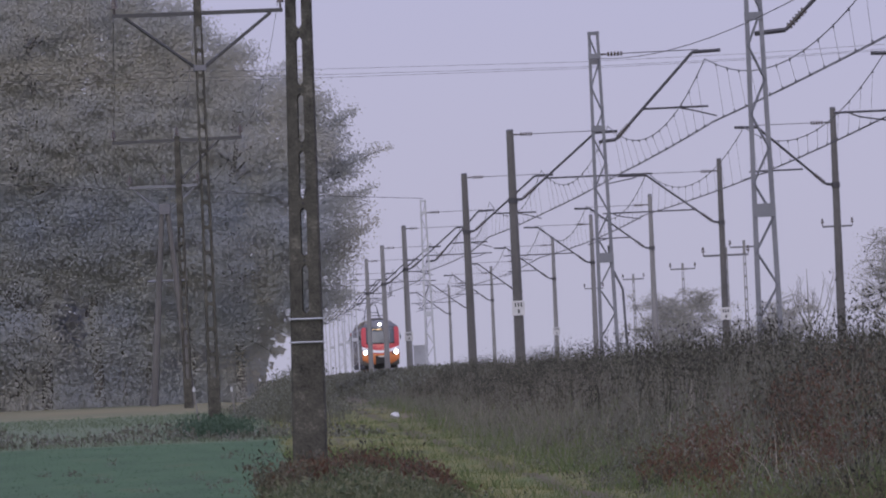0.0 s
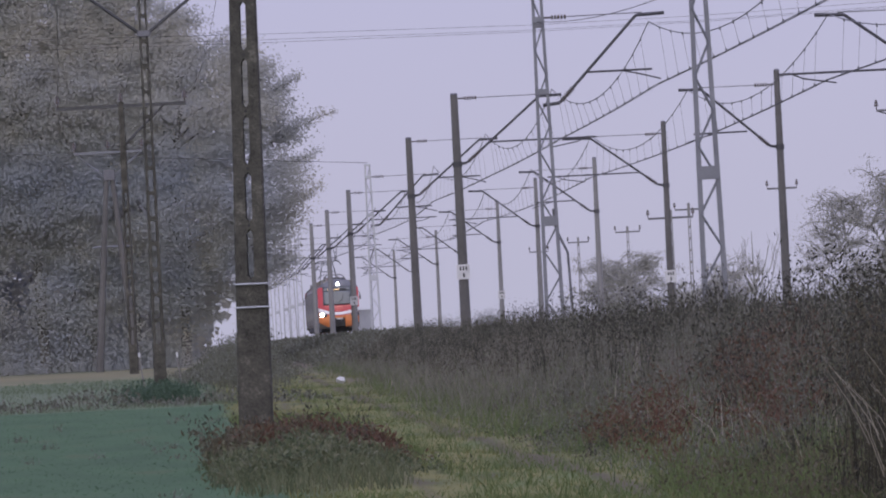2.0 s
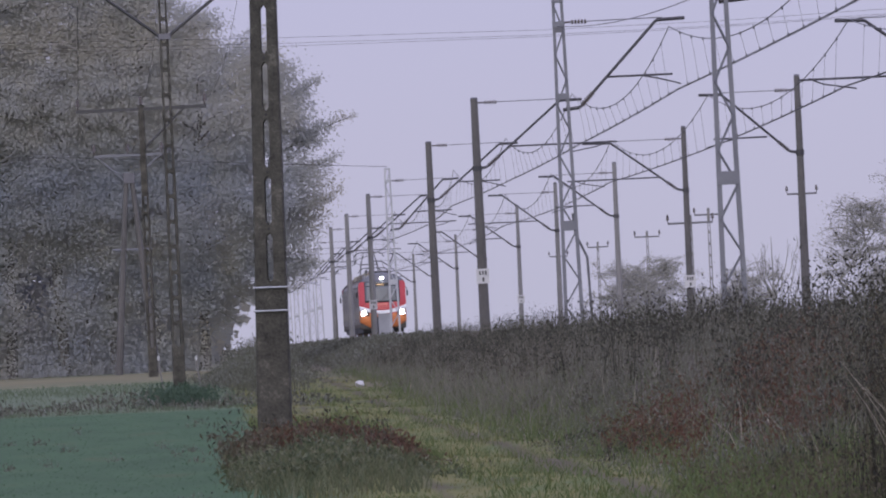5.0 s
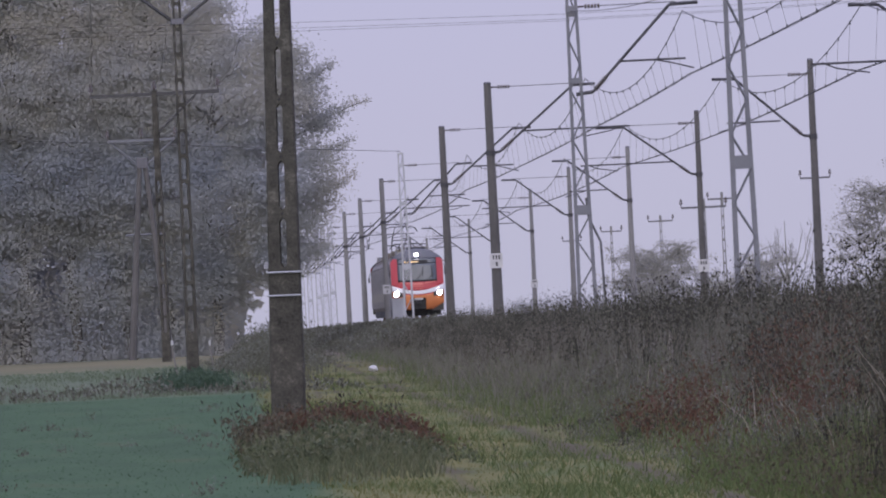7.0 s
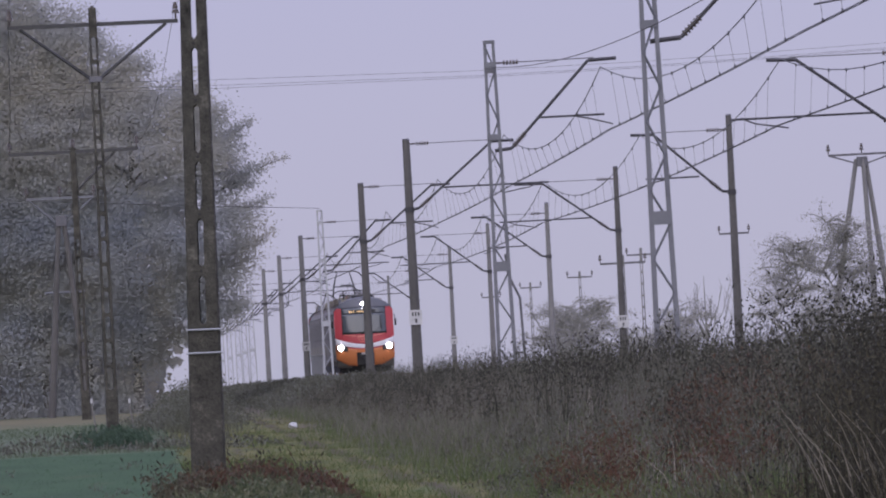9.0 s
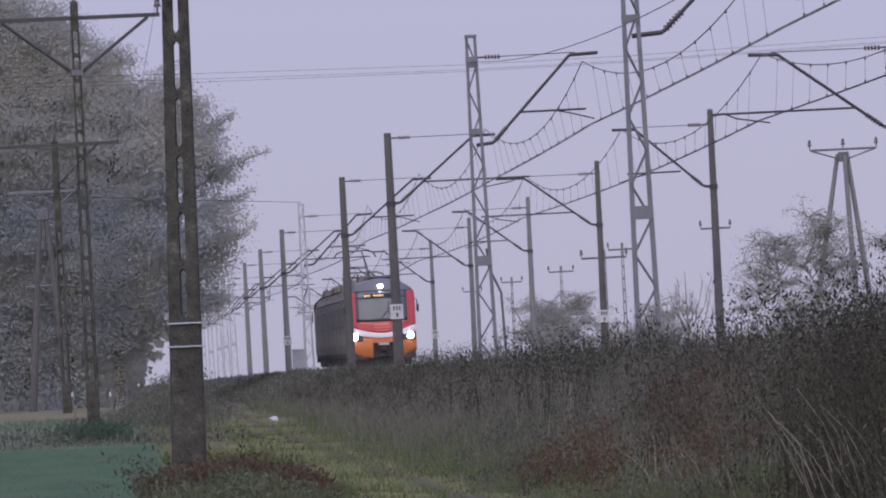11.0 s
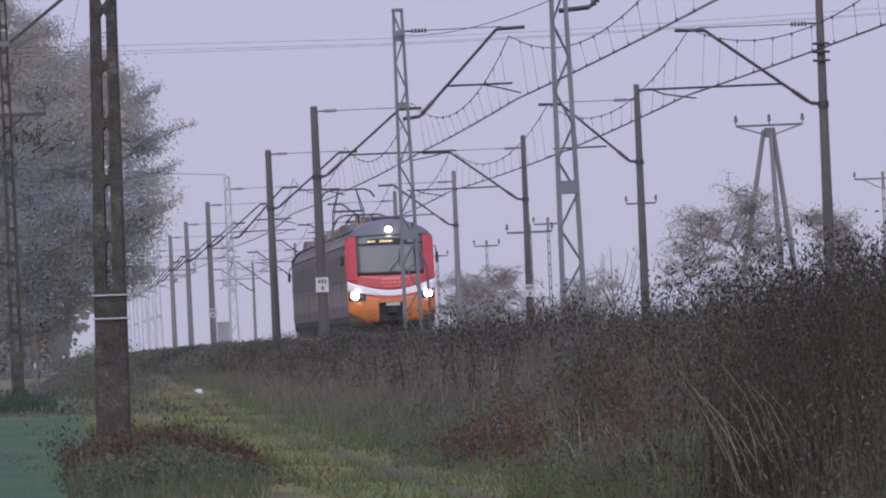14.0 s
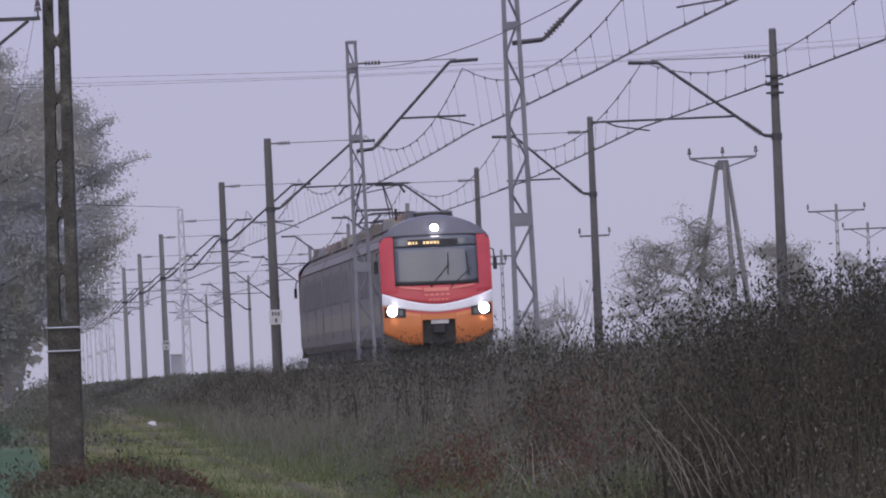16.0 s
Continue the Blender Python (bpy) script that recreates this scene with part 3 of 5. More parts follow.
# ---- power-line poles ----
def slotted_pole(m, height, w0, w1, depth, first, pitch, slot, hole, material, solid_top=0.0, name="post"):
    """A tapered concrete pole of two legs, joined by webs that leave a row of slots with rounded ends."""
    def half(z):
        return (w0 + (w1 - w0) * z / height) / 2

    def cut(z):
        return hole / 2 * (1 - 0.25 * z / height)

    for s in (-1, 1):
        lo, hi = half(0), half(height)
        a = [(s * cut(0), -depth / 2), (s * (lo - 0.02), -depth / 2), (s * lo, -depth / 2 + 0.02), (s * lo, depth / 2 - 0.02), (s * (lo - 0.02), depth / 2), (s * cut(0), depth / 2)]
        d2 = depth * 0.7
        b = [(s * cut(height), -d2 / 2), (s * (hi - 0.015), -d2 / 2), (s * hi, -d2 / 2 + 0.015), (s * hi, d2 / 2 - 0.015), (s * (hi - 0.015), d2 / 2), (s * cut(height), d2 / 2)]
        part("leg", Shape().prism([(x, y, -0.4) for x, y in a], [(x, y, height) for x, y in b]), material, m)
    z0 = -0.4
    k = 0
    while True:
        z1 = first + k * pitch
        end = z1 > height - slot or z1 > height - solid_top
        z1 = height if end else z1
        c0, c1, t = cut(z0), cut(z1), depth * 0.485 * (1 - 0.3 * z1 / height)
        web = Shape()
        notch = min(0.06, (z1 - z0) * 0.3)
        ring = [(-c0, z0), (0, z0 + notch * 0.9 * (k > 0)), (c0, z0), (c1, z1), (0, z1 - (0 if end else notch * 0.9)), (-c1, z1)]
        web.prism([(x, -t, z) for x, z in ring], [(x, t, z) for x, z in ring])
        part("web", web, material, m)
        if end:
            break
        z0, k = z1 + slot, k + 1


def pin_insulator(parent, x, z, s=1.0):
    ins = Shape().tube([(x, 0, z), (x, 0, z + 0.1 * s)], 0.02 * s, 6).tube([(x, 0, z + 0.1 * s), (x, 0, z + 0.17 * s)], 0.07 * s, 8, 0.05 * s).tube([(x, 0, z + 0.18 * s), (x, 0, z + 0.3 * s)], 0.055 * s, 8, 0.03 * s)
    part("pin_insulator", ins, INSULATOR, parent)


def near_pole():
    m = thing("power_pole", pose(0.945, 112, -0.05, 0, 1.05, -4), "dark mossy concrete power pole with a row of slots", "power pole", "poles of the field power line")
    slotted_pole(m, 10.4, 0.425, 0.235, 0.30, 2.40, 0.685, 0.50, 0.085, CONCRETE_OLD)
    for z in (2.01, 2.29):
        w = (0.425 + (0.235 - 0.425) * z / 10.4) / 2 + 0.008
        band = Shape()
        for a, b in (((-w, -0.158), (w, -0.158)), ((w, -0.158), (w, 0.158)), ((w, 0.158), (-w, 0.158)), ((-w, 0.158), (-w, -0.158))):
            band.tube([(a[0], a[1], z), (b[0], b[1], z + 0.004)], 0.012, 5)
        part("strap", band, GALVANISED, m, "bright steel strap")
    # black discs set on the webs imitate the shade inside bolt holes
    for k in range(11):
        z = 2.31 + 0.685 * k
        t = -0.146 * (1 - 0.3 * z / 10.4) - 0.004
        part("bolt_hole_disc", Shape().tube([(0, t, z), (0, t + 0.02, z)], 0.017, 8), BLACK, m)
    part("crossarm", Shape().box(-1.9, 1.9, -0.05, 0.05, 10.2, 10.3, 0.01), STEEL, m)
    for x in (-1.8, 0, 1.8):
        pin_insulator(m, x, 10.3)


def line_pole():
    m = thing("power_pole", pose(-0.35, 235, 0.55, 0, 0.1, 4), "slender slotted concrete power pole with a braced steel crossarm", "power pole", "poles of the field power line")
    slotted_pole(m, 10.75, 0.32, 0.19, 0.24, 1.15, 0.64, 0.5, 0.15, CONCRETE_OLD, 0.9)
    part("crossarm", Shape().box(-2.15, 2.15, -0.045, 0.045, 10.28, 10.38, 0.01), INK, m)
    for s in (-1, 1):
        part("brace", Shape().tube([(1.85 * s, 0, 10.28), (0.1 * s, 0, 8.95)], 0.045, 5), INK, m)
    part("collar", Shape().box(-0.16, 0.16, -0.14, 0.14, 8.88, 9.02, 0.02), STEEL, m)
    for x in (-2.1, 0, 2.1):
        pin_insulator(m, x, 10.38, 1.4)
    return m


def second_pole():
    m = thing("power_pole", pose(-1.48, 350, 0.6, 0, 0, -6), "distant slotted concrete power pole with a one-sided brace", "power pole", "poles of the field power line")
    slotted_pole(m, 10.3, 0.34, 0.2, 0.24, 1.2, 0.64, 0.5, 0.15, CONCRETE_OLD, 3.5)
    part("crossarm", Shape().box(-2.45, 2.45, -0.08, 0.08, 10.07, 10.2, 0.02), INK, m)
    part("brace", Shape().tube([(1.6, 0, 10.1), (0.1, 0, 8.7)], 0.045, 5), INK, m)
    for x in (-2.4, 0, 2.4):
        pin_insulator(m, x, 10.2, 1.4)


def a_frame(name, m, top, spread, legs, arm, label, arm_z, bar_z=0.0, material=None, steel=None):
    """A braced tower of slanted concrete legs under a steel crossarm."""
    t = thing(name, m, label, "power pole", "poles of the field power line")
    for x, y in legs:
        part("leg", Shape().tube([(x * spread, y, -0.3), (x * 0.12, y * 0.1, top)], 0.17, 8, 0.1), material or CONCRETE, t)
    part("head", Shape().box(-0.25, 0.25, -0.15, 0.15, top - 0.35, top + 0.1, 0.03), STEEL, t)
    part("crossarm", Shape().box(-arm, arm, -0.05, 0.05, arm_z - 0.05, arm_z + 0.05), steel or STEEL, t)
    for s in (-1, 1):
        part("brace", Shape().tube([(arm * 0.95 * s, 0, arm_z - 0.03), (0.12 * s, 0, top - 0.25)], 0.035, 5), steel or STEEL, t)
    if bar_z:
        part("tie_bar", Shape().tube([(-0.85, 0, bar_z), (0.85, 0, bar_z)], 0.05, 5), steel or STEEL, t)
    for x in (-arm, 0, arm):
        pin_insulator(t, x, arm_z + 0.05, 1.5)
    return t


near_pole()
line_pole()
second_pole()
a_frame("power_tower", pose(-2.35, 400, 0.55), 8.7, 1.0, ((-0.85, 0), (0.85, 0)), 1.45, "pale two-legged power tower before the wood", 9.55, 5.5, CONCRETE, GALVANISED_DARKER)
a_frame("power_tower", pose(34.72, 432, 0.3), 10.4, 1.0, ((-2.2, 0.6), (0.35, -0.6), (1.4, 0.6)), 1.55, "braced three-legged power tower beyond the railway", 10.62, 0, CONCRETE_HAZED)


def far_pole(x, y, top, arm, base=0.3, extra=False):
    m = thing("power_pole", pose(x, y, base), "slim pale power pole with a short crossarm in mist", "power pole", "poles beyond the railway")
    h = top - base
    slotted_pole(m, h + 0.4, 0.26, 0.16, 0.2, 1.5, 0.7, 0.5, 0.1, CONCRETE_HAZED, 1.0)
    part("crossarm", Shape().box(-arm, arm, -0.04, 0.04, h - 0.05, h + 0.05), STEEL, m)
    if extra:
        for s in (-1, 1):
            part("brace", Shape().tube([(arm * 0.7 * s, 0, h - 0.03), (0.08 * s, 0, h - 0.6)], 0.025, 5), STEEL, m)
    for xx in (-arm, arm):
        pin_insulator(m, xx, h + 0.05, 1.3)


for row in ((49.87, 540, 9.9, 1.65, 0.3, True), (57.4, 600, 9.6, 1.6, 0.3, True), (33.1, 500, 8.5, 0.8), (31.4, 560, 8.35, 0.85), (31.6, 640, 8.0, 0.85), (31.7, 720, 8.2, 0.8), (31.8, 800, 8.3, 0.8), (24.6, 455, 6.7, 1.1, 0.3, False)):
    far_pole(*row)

field_line = tagged(new("power_line_wires"), "thin wires slung between the field power poles", "wire")
for k in (-1, 0, 1):
    for a, b in (((0.94 + 1.8 * k, 112, 10.7), (-0.35 + 2.1 * k, 235, 11.3)), ((-0.35 + 2.1 * k, 235, 11.3), (-1.48 + 2.4 * k, 350, 11.1)), ((-1.48 + 2.4 * k, 350, 11.1), (-2.35 + 1.4 * k, 400, 10.5))):
        part("wire", Shape().tube(wire_points(a, b, 0.9), 0.006, 4), WIRE, field_line)


# ---- plants ----
def leaf_cards(rng, centres, size, droop=0.0, slim=0.27):
    """A small pointed leaf at each centre, turned at random."""
    n = len(centres)
    d = rng.normal(size=(n, 3))
    d[:, 2] -= droop
    d /= np.linalg.norm(d, axis=1)[:, None]
    e = np.cross(d, rng.normal(size=(n, 3)))
    e /= np.linalg.norm(e, axis=1)[:, None] + 1e-9
    s = (size * rng.uniform(0.6, 1.4, n))[:, None]
    c = np.asarray(centres)
    v = np.stack([c - d * s * 0.5, c + e * s * slim, c + d * s * 0.5, c - e * s * slim], 1).reshape(-1, 3)
    return v, np.arange(4 * n).reshape(-1, 4)


def turned_leaves(rng, centres, size, facing, loose, slim):
    """Leaves that turn their faces to the open sky, as a crown's outer leaves do, each a little askew."""
    n = len(centres)
    f = np.asarray(facing) + rng.normal(size=(n, 3)) * loose
    f /= np.linalg.norm(f, axis=1)[:, None]
    d = np.cross(f, rng.normal(size=(n, 3)))
    d /= np.linalg.norm(d, axis=1)[:, None] + 1e-9
    e = np.cross(f, d)
    s = (size * rng.uniform(0.6, 1.4, n))[:, None]
    c = np.asarray(centres)
    v = np.stack([c - d * s * 0.5, c + e * s * slim, c + d * s * 0.5, c - e * s * slim], 1).reshape(-1, 3)
    return v, np.arange(4 * n).reshape(-1, 4)


OPEN_SIDE = np.array([0.0, -0.75, 0.66])


def stalks(rng, base, height, width, lean, segments=2):
    """Thin bent stalks as narrow strips. Returns verts, faces and a function that gives points along them."""
    n = len(base)
    ang = rng.uniform(0, 2 * np.pi, n)
    way = np.stack([np.cos(ang), np.sin(ang), np.zeros(n)], 1) * (rng.uniform(0.2, 1, n) * lean)[:, None]
    face = rng.uniform(0, np.pi, n)
    side = np.stack([np.cos(face) * 0.9 + 0.3, np.sin(face) * 0.3, np.zeros(n)], 1) * 0.5

    def along(t):
        t = np.asarray(t)[:, None]
        return base + np.array([0, 0, 1.0]) * (height[:, None] * t) + way * height[:, None] * t * t

    rings = []
    for k in range(segments + 1):
        t = np.full(n, k / segments)
        w = (width * (1 - 0.75 * k / segments))[:, None] * side
        rings += [along(t) - w, along(t) + w]
    v = np.stack(rings, 1)
    m = v.shape[1]
    f = []
    idx = np.arange(n)[:, None] * m
    for k in range(segments):
        f.append(idx + np.array([2 * k, 2 * k + 1, 2 * k + 3, 2 * k + 2]))
    return v.reshape(-1, 3), np.concatenate(f), along


def join(*sets):
    vs, fs, k = [], [], 0
    for v, f in sets:
        vs.append(v)
        fs.append(f + k)
        k += len(v)
    return np.concatenate(vs), np.concatenate(fs)


def weed_patch(name, seed, xs, ys, height, leaves, leaf, stalk_w, material, lean=0.35, sink=0.03, start=0.25):
    """Upright weeds on the ground: bent stalks with many small drooping leaves."""
    rng = np.random.default_rng(seed)
    base = np.stack([xs, ys, ground_z(xs, ys) - sink], 1)
    v, f, along = stalks(rng, base, height, np.full(len(xs), stalk_w) * rng.uniform(0.6, 1.5, len(xs)), lean)
    sets = [(v, f)]
    for k in range(leaves):
        t = rng.uniform(start, 1.03, len(xs)) ** 0.8
        c = along(t) + rng.normal(size=(len(xs), 3)) * (0.05 + 0.06 * height[:, None]) * np.array([1, 1, 0.6])
        sets.append(leaf_cards(rng, c, leaf * 1.35, 1.3, 0.17))
    return quads(name, *join(*sets))


def blades(name, seed, xs, ys, height, width, lean=0.6):
    rng = np.random.default_rng(seed)
    base = np.stack([xs, ys, ground_z(xs, ys) - 0.01], 1)
    v, f, _ = stalks(rng, base, height, np.full(len(xs), width), lean)
    return quads(name, v, f)


def scatter(rng, n, x0, x1, y0, y1, near=1.0):
    """Even scatter over a strip, denser towards y0 where near > 1."""
    return rng.uniform(x0, x1, n), y0 + (y1 - y0) * rng.uniform(0, 1, n) ** near


def stuff(name, mesh, material, label, category):
    return tagged(part(name, mesh, material), label, category, kind="stuff")


def plant_bank():
    rng = np.random.default_rng(11)
    # the long weedy bank below the railway: leafy weeds, thin upright stalks, and taller dark heads along the crest
    def clumps(x, y):
        return 0.5 + 0.25 * np.sin(x * 2.1 + np.sin(y * 0.37) * 2) + 0.25 * np.sin(y * 0.23 + x * 1.3)

    def bank_strip(n, near, edge):
        x, y = scatter(rng, n, 4.4, 8.9, 78, 340, near)
        keep = x > 4.1 + edge + 1.3 * smooth(80, 260, y) + rng.normal(0, 0.4, n)
        return x[keep], y[keep]

    def slope(x, y):
        foot = 4.1 + 1.3 * smooth(80, 260, y)
        return 0.3 + 0.7 * smooth(foot, foot + 2.6, x)

    # plants grow in clumps, each of one kind and height
    cx, cy = bank_strip(1500, 1.2, 0.3)
    kind = rng.choice(4, len(cx), p=(0.34, 0.3, 0.22, 0.14))
    # far lower slope turns mostly to the pale kind: mist put into colour
    kind = np.where((cy > 140) & (cx < 7.2) & (rng.uniform(0, 1, len(cx)) < 0.65), 1, kind)
    tall = rng.uniform(0.4, 1.4, len(cx))
    kinds = ((WEED, 3, 0.03, "dense dry brown weeds covering the railway bank"), (WEED_PALE, 1, 0.03, "bleached grey stalks in clumps on the bank"), (WEED, 2, 0.045, "withered olive-brown leafy weeds on the bank"), (WEED_DARK, 5, 0.034, "dark leafy weeds in clumps on the bank"))
    for k, (material, leaves, leaf, label) in enumerate(kinds):
        n = 40
        x = (cx[kind == k][:, None] + rng.normal(0, 0.2, ((kind == k).sum(), n))).ravel()
        y = (cy[kind == k][:, None] + rng.normal(0, 0.5, ((kind == k).sum(), n))).ravel()
        h = rng.uniform(0.25, 0.62, len(x)) * np.repeat(tall[kind == k], n) * slope(x, y)
        keep = (x > 4.2) & (x < 9.0)
        stuff("bank_weeds", weed_patch("bank_weeds", 1 + 10 * k, x[keep], y[keep], h[keep], leaves, leaf, 0.0075, material, 0.32), material, label, "weeds")
    # pale grass grows denser with distance, its tone partly standing in for mist
    x, y = bank_strip(13000, 1.0, 0.1)
    keep = (rng.uniform(0, 1, len(x)) < smooth(110, 200, y)) & (x < 7.6)
    x, y = x[keep], y[keep]
    stuff("bank_grass", blades("bank_grass", 7, x, y, rng.uniform(0.2, 0.5, len(x)), 0.02, 0.7), WEED_PALE, "pale dry grass on the far slope of the bank", "grass")
    x, y = bank_strip(24000, 1.2, -0.2)
    keep = rng.uniform(0, 1, len(x)) > smooth(5.0, 7.6, x)
    x, y = x[keep], y[keep]
    stuff("slope_grass", blades("slope_grass", 9, x, y, rng.uniform(0.1, 0.34, len(x)), 0.012, 0.9), GRASS_GREEN, "green grass on the foot of the bank", "grass")
    x, y = scatter(rng, 5200, 6.0, 8.8, 85, 330, 1.2)
    c = clumps(x, y)
    keep = rng.uniform(0, 1, len(x)) < 1.5 * c ** 2
    x, y, c = x[keep], y[keep], c[keep]
    h = rng.uniform(0.35, 1.0, len(x)) * (0.4 + 0.6 * c) * (0.8 + 0.35 * smooth(85, 120, y) * (1 - smooth(190, 280, y)))
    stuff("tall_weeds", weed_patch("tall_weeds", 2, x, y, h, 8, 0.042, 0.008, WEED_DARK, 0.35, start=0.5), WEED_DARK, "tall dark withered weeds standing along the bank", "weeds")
    x, y = scatter(rng, 5000, 5.6, 8.9, 330, 720, 1.1)
    stuff("far_weeds", weed_patch("far_weeds", 3, x, y, rng.uniform(0.3, 0.6, len(x)), 6, 0.13, 0.03, WEED), WEED, "far brown weeds along the track", "weeds")
    x, y = scatter(rng, 1800, 19.8, 23.5, 120, 520, 1.0)
    stuff("verge_weeds", weed_patch("verge_weeds", 4, x, y, rng.uniform(0.4, 0.9, len(x)), 6, 0.11, 0.02, WEED), WEED, "brown weeds on the far side of the railway", "weeds")
    # a few tall stems with hanging withered leaves stand out over the crest
    x, y = rng.uniform(6.0, 7.6, 150), 100 + 75 * rng.uniform(0, 1, 150) ** 0.9
    pick = np.sin(x * 5 + y * 0.35) + rng.normal(0, 0.5, 150) > 0
    x, y = x[pick], y[pick]
    h = rng.uniform(1.55, 2.12, len(x)) - ground_z(x, y)
    stuff("tall_stems", weed_patch("tall_stems", 12, x, y, h, 26, 0.036, 0.009, WEED_DARK, 0.3, start=0.55), WEED_DARK, "tall dark stems with hanging withered leaves over the crest", "weeds")
    # bleached stalks among them
    x, y = scatter(rng, 900, 5.0, 8.6, 70, 260, 1.4)
    stuff("straw_stalks", blades("straw_stalks", 5, x, y, rng.uniform(0.25, 0.6, len(x)), 0.010, 0.9), STRAW, "bleached bent straw stalks among the weeds", "dry grass")
    # red bramble on the lower slope
    x, y = scatter(rng, 2200, 4.6, 7.4, 82, 112, 1.0)
    keep = np.sin(x * 3.1 + y * 0.7) + np.sin(y * 0.9 - x) > 0.5
    x, y = x[keep], y[keep]
    stuff("bramble_thicket", weed_patch("bramble_thicket", 6, x, y, rng.uniform(0.25, 0.6, len(x)), 10, 0.04, 0.007, BRAMBLE_RED, 0.8), BRAMBLE_RED, "reddish-brown bramble thicket on the lower bank", "bramble")


def plant_near_bush():
    rng = np.random.default_rng(21)

    def crest(x):
        return 1.74 + 0.28 * smooth(4.6, 5.6, x)

    # leafy weeds in clumps, leaves from the ground to the tips
    count, n = 300, 24
    cx, cy = 4.80 + 4.2 * rng.uniform(0, 1, count) ** 1.1, rng.uniform(56, 66.5, count)
    tall = rng.uniform(0.78, 1.0, count)
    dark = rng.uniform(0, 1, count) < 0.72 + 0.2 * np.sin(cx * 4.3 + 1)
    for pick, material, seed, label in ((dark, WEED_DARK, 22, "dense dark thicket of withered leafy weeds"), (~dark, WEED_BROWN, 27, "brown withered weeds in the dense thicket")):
        m = int(pick.sum())
        x, y = (cx[pick][:, None] + rng.normal(0, 0.13, (m, n))).ravel(), (cy[pick][:, None] + rng.normal(0, 0.25, (m, n))).ravel()
        h = np.clip((crest(x) - ground_z(x, y)) * np.repeat(tall[pick], n) * rng.uniform(0.8, 1.03, len(x)), 0.3, 1.95)
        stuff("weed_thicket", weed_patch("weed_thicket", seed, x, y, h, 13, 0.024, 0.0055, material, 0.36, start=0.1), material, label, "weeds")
    # arching leafy tips
    x, y = 4.84 + 4.2 * rng.uniform(0, 1, 900) ** 0.9, rng.uniform(56, 66, 900)
    h = crest(x) - 0.02 - ground_z(x, y) + rng.normal(0, 0.06, 900)
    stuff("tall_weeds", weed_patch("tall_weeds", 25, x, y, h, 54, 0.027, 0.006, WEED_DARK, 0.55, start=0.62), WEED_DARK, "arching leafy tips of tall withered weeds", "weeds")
    # thin bare stalks, few of them upright
    cx = 4.78 + 4.2 * rng.uniform(0, 1, 70) ** 1.6
    x, y = (cx[:, None] + rng.normal(0, 0.09, (70, 16))).ravel(), rng.uniform(55.4, 58, 1120)
    h = np.clip(crest(x) - 0.25 - ground_z(x, y), 0.3, 1.6) * rng.uniform(0.25, 0.8, 1120)
    stuff("weed_stalks", weed_patch("weed_stalks", 26, x, y, h, 3, 0.028, 0.005, WEED_PALE, 0.6), WEED_PALE, "pale grey stalks in the thicket", "weeds")
    x, y = 4.25 + 3.0 * rng.uniform(0, 1, 140) ** 1.6, rng.uniform(55, 58, 140)
    stuff("straw_stalks", blades("straw_stalks", 23, x, y, rng.uniform(0.2, 0.6, 140), 0.005, 1.2), STRAW, "pale bent straw stalks in the thicket", "dry grass")
    # broken pale stalks that lean out of its edge towards the path
    leaning = Shape()
    for k in range(20):
        u = rng.uniform(0, 1)
        foot = Vector((4.42 + 0.5 * u, rng.uniform(58.6, 60.2), 0.62 + 0.15 * u + rng.uniform(-0.2, 0.1)))
        run = rng.uniform(0.25, 0.55)
        tip = foot + Vector((-run * rng.uniform(0.2, 0.75), rng.normal(0, 0.1), run))
        leaning.tube([foot, foot.lerp(tip, 0.5) + Vector((rng.normal(0, 0.02), 0, 0.03)), tip], 0.0036, 4, 0.0015)
    stuff("straw_stalks", leaning.mesh("straw_stalks"), STRAW, "broken pale stalks leaning out of the thicket", "dry grass")
    # rank grass and low brown weeds along its foot
    x, y = rng.uniform(4.15, 5.4, 700), rng.uniform(60, 81, 700)
    stuff("low_weeds", weed_patch("low_weeds", 30, x, y, rng.uniform(0.08, 0.36, 700), 9, 0.035, 0.006, WEED_BROWN, 0.9, start=0.05), WEED_BROWN, "low brown weeds between the path and the bank", "weeds")
    x, y = rng.uniform(4.1, 5.6, 5200), rng.uniform(60, 82, 5200)
    stuff("bank_foot_grass", blades("bank_foot_grass", 31, x, y, rng.uniform(0.06, 0.26, 5200), 0.009, 1.0), GRASS_GREEN, "green grass at the foot of the near bank", "grass")
    x, y = rng.uniform(3.7, 9.0, 9000), rng.uniform(52, 60, 9000)
    h = rng.uniform(0.1, 0.5, 9000) * (0.45 + 0.55 * smooth(4.3, 5.2, x))
    stuff("thicket_grass", blades("thicket_grass", 28, x, y, h, 0.006, 1.2), GRASS_GREEN, "rank green grass along the thicket's foot", "grass")
    x, y = 4.45 + 4.5 * rng.uniform(0, 1, 2600), rng.uniform(53.5, 58, 2600)
    h = rng.uniform(0.2, 0.75, 2600) * (0.5 + 0.5 * smooth(4.5, 5.3, x))
    stuff("low_weeds", weed_patch("low_weeds", 29, x, y, h, 9, 0.03, 0.005, WEED_BROWN, 0.9, start=0.05), WEED_BROWN, "low brown weeds and dry grass before the thicket", "weeds")


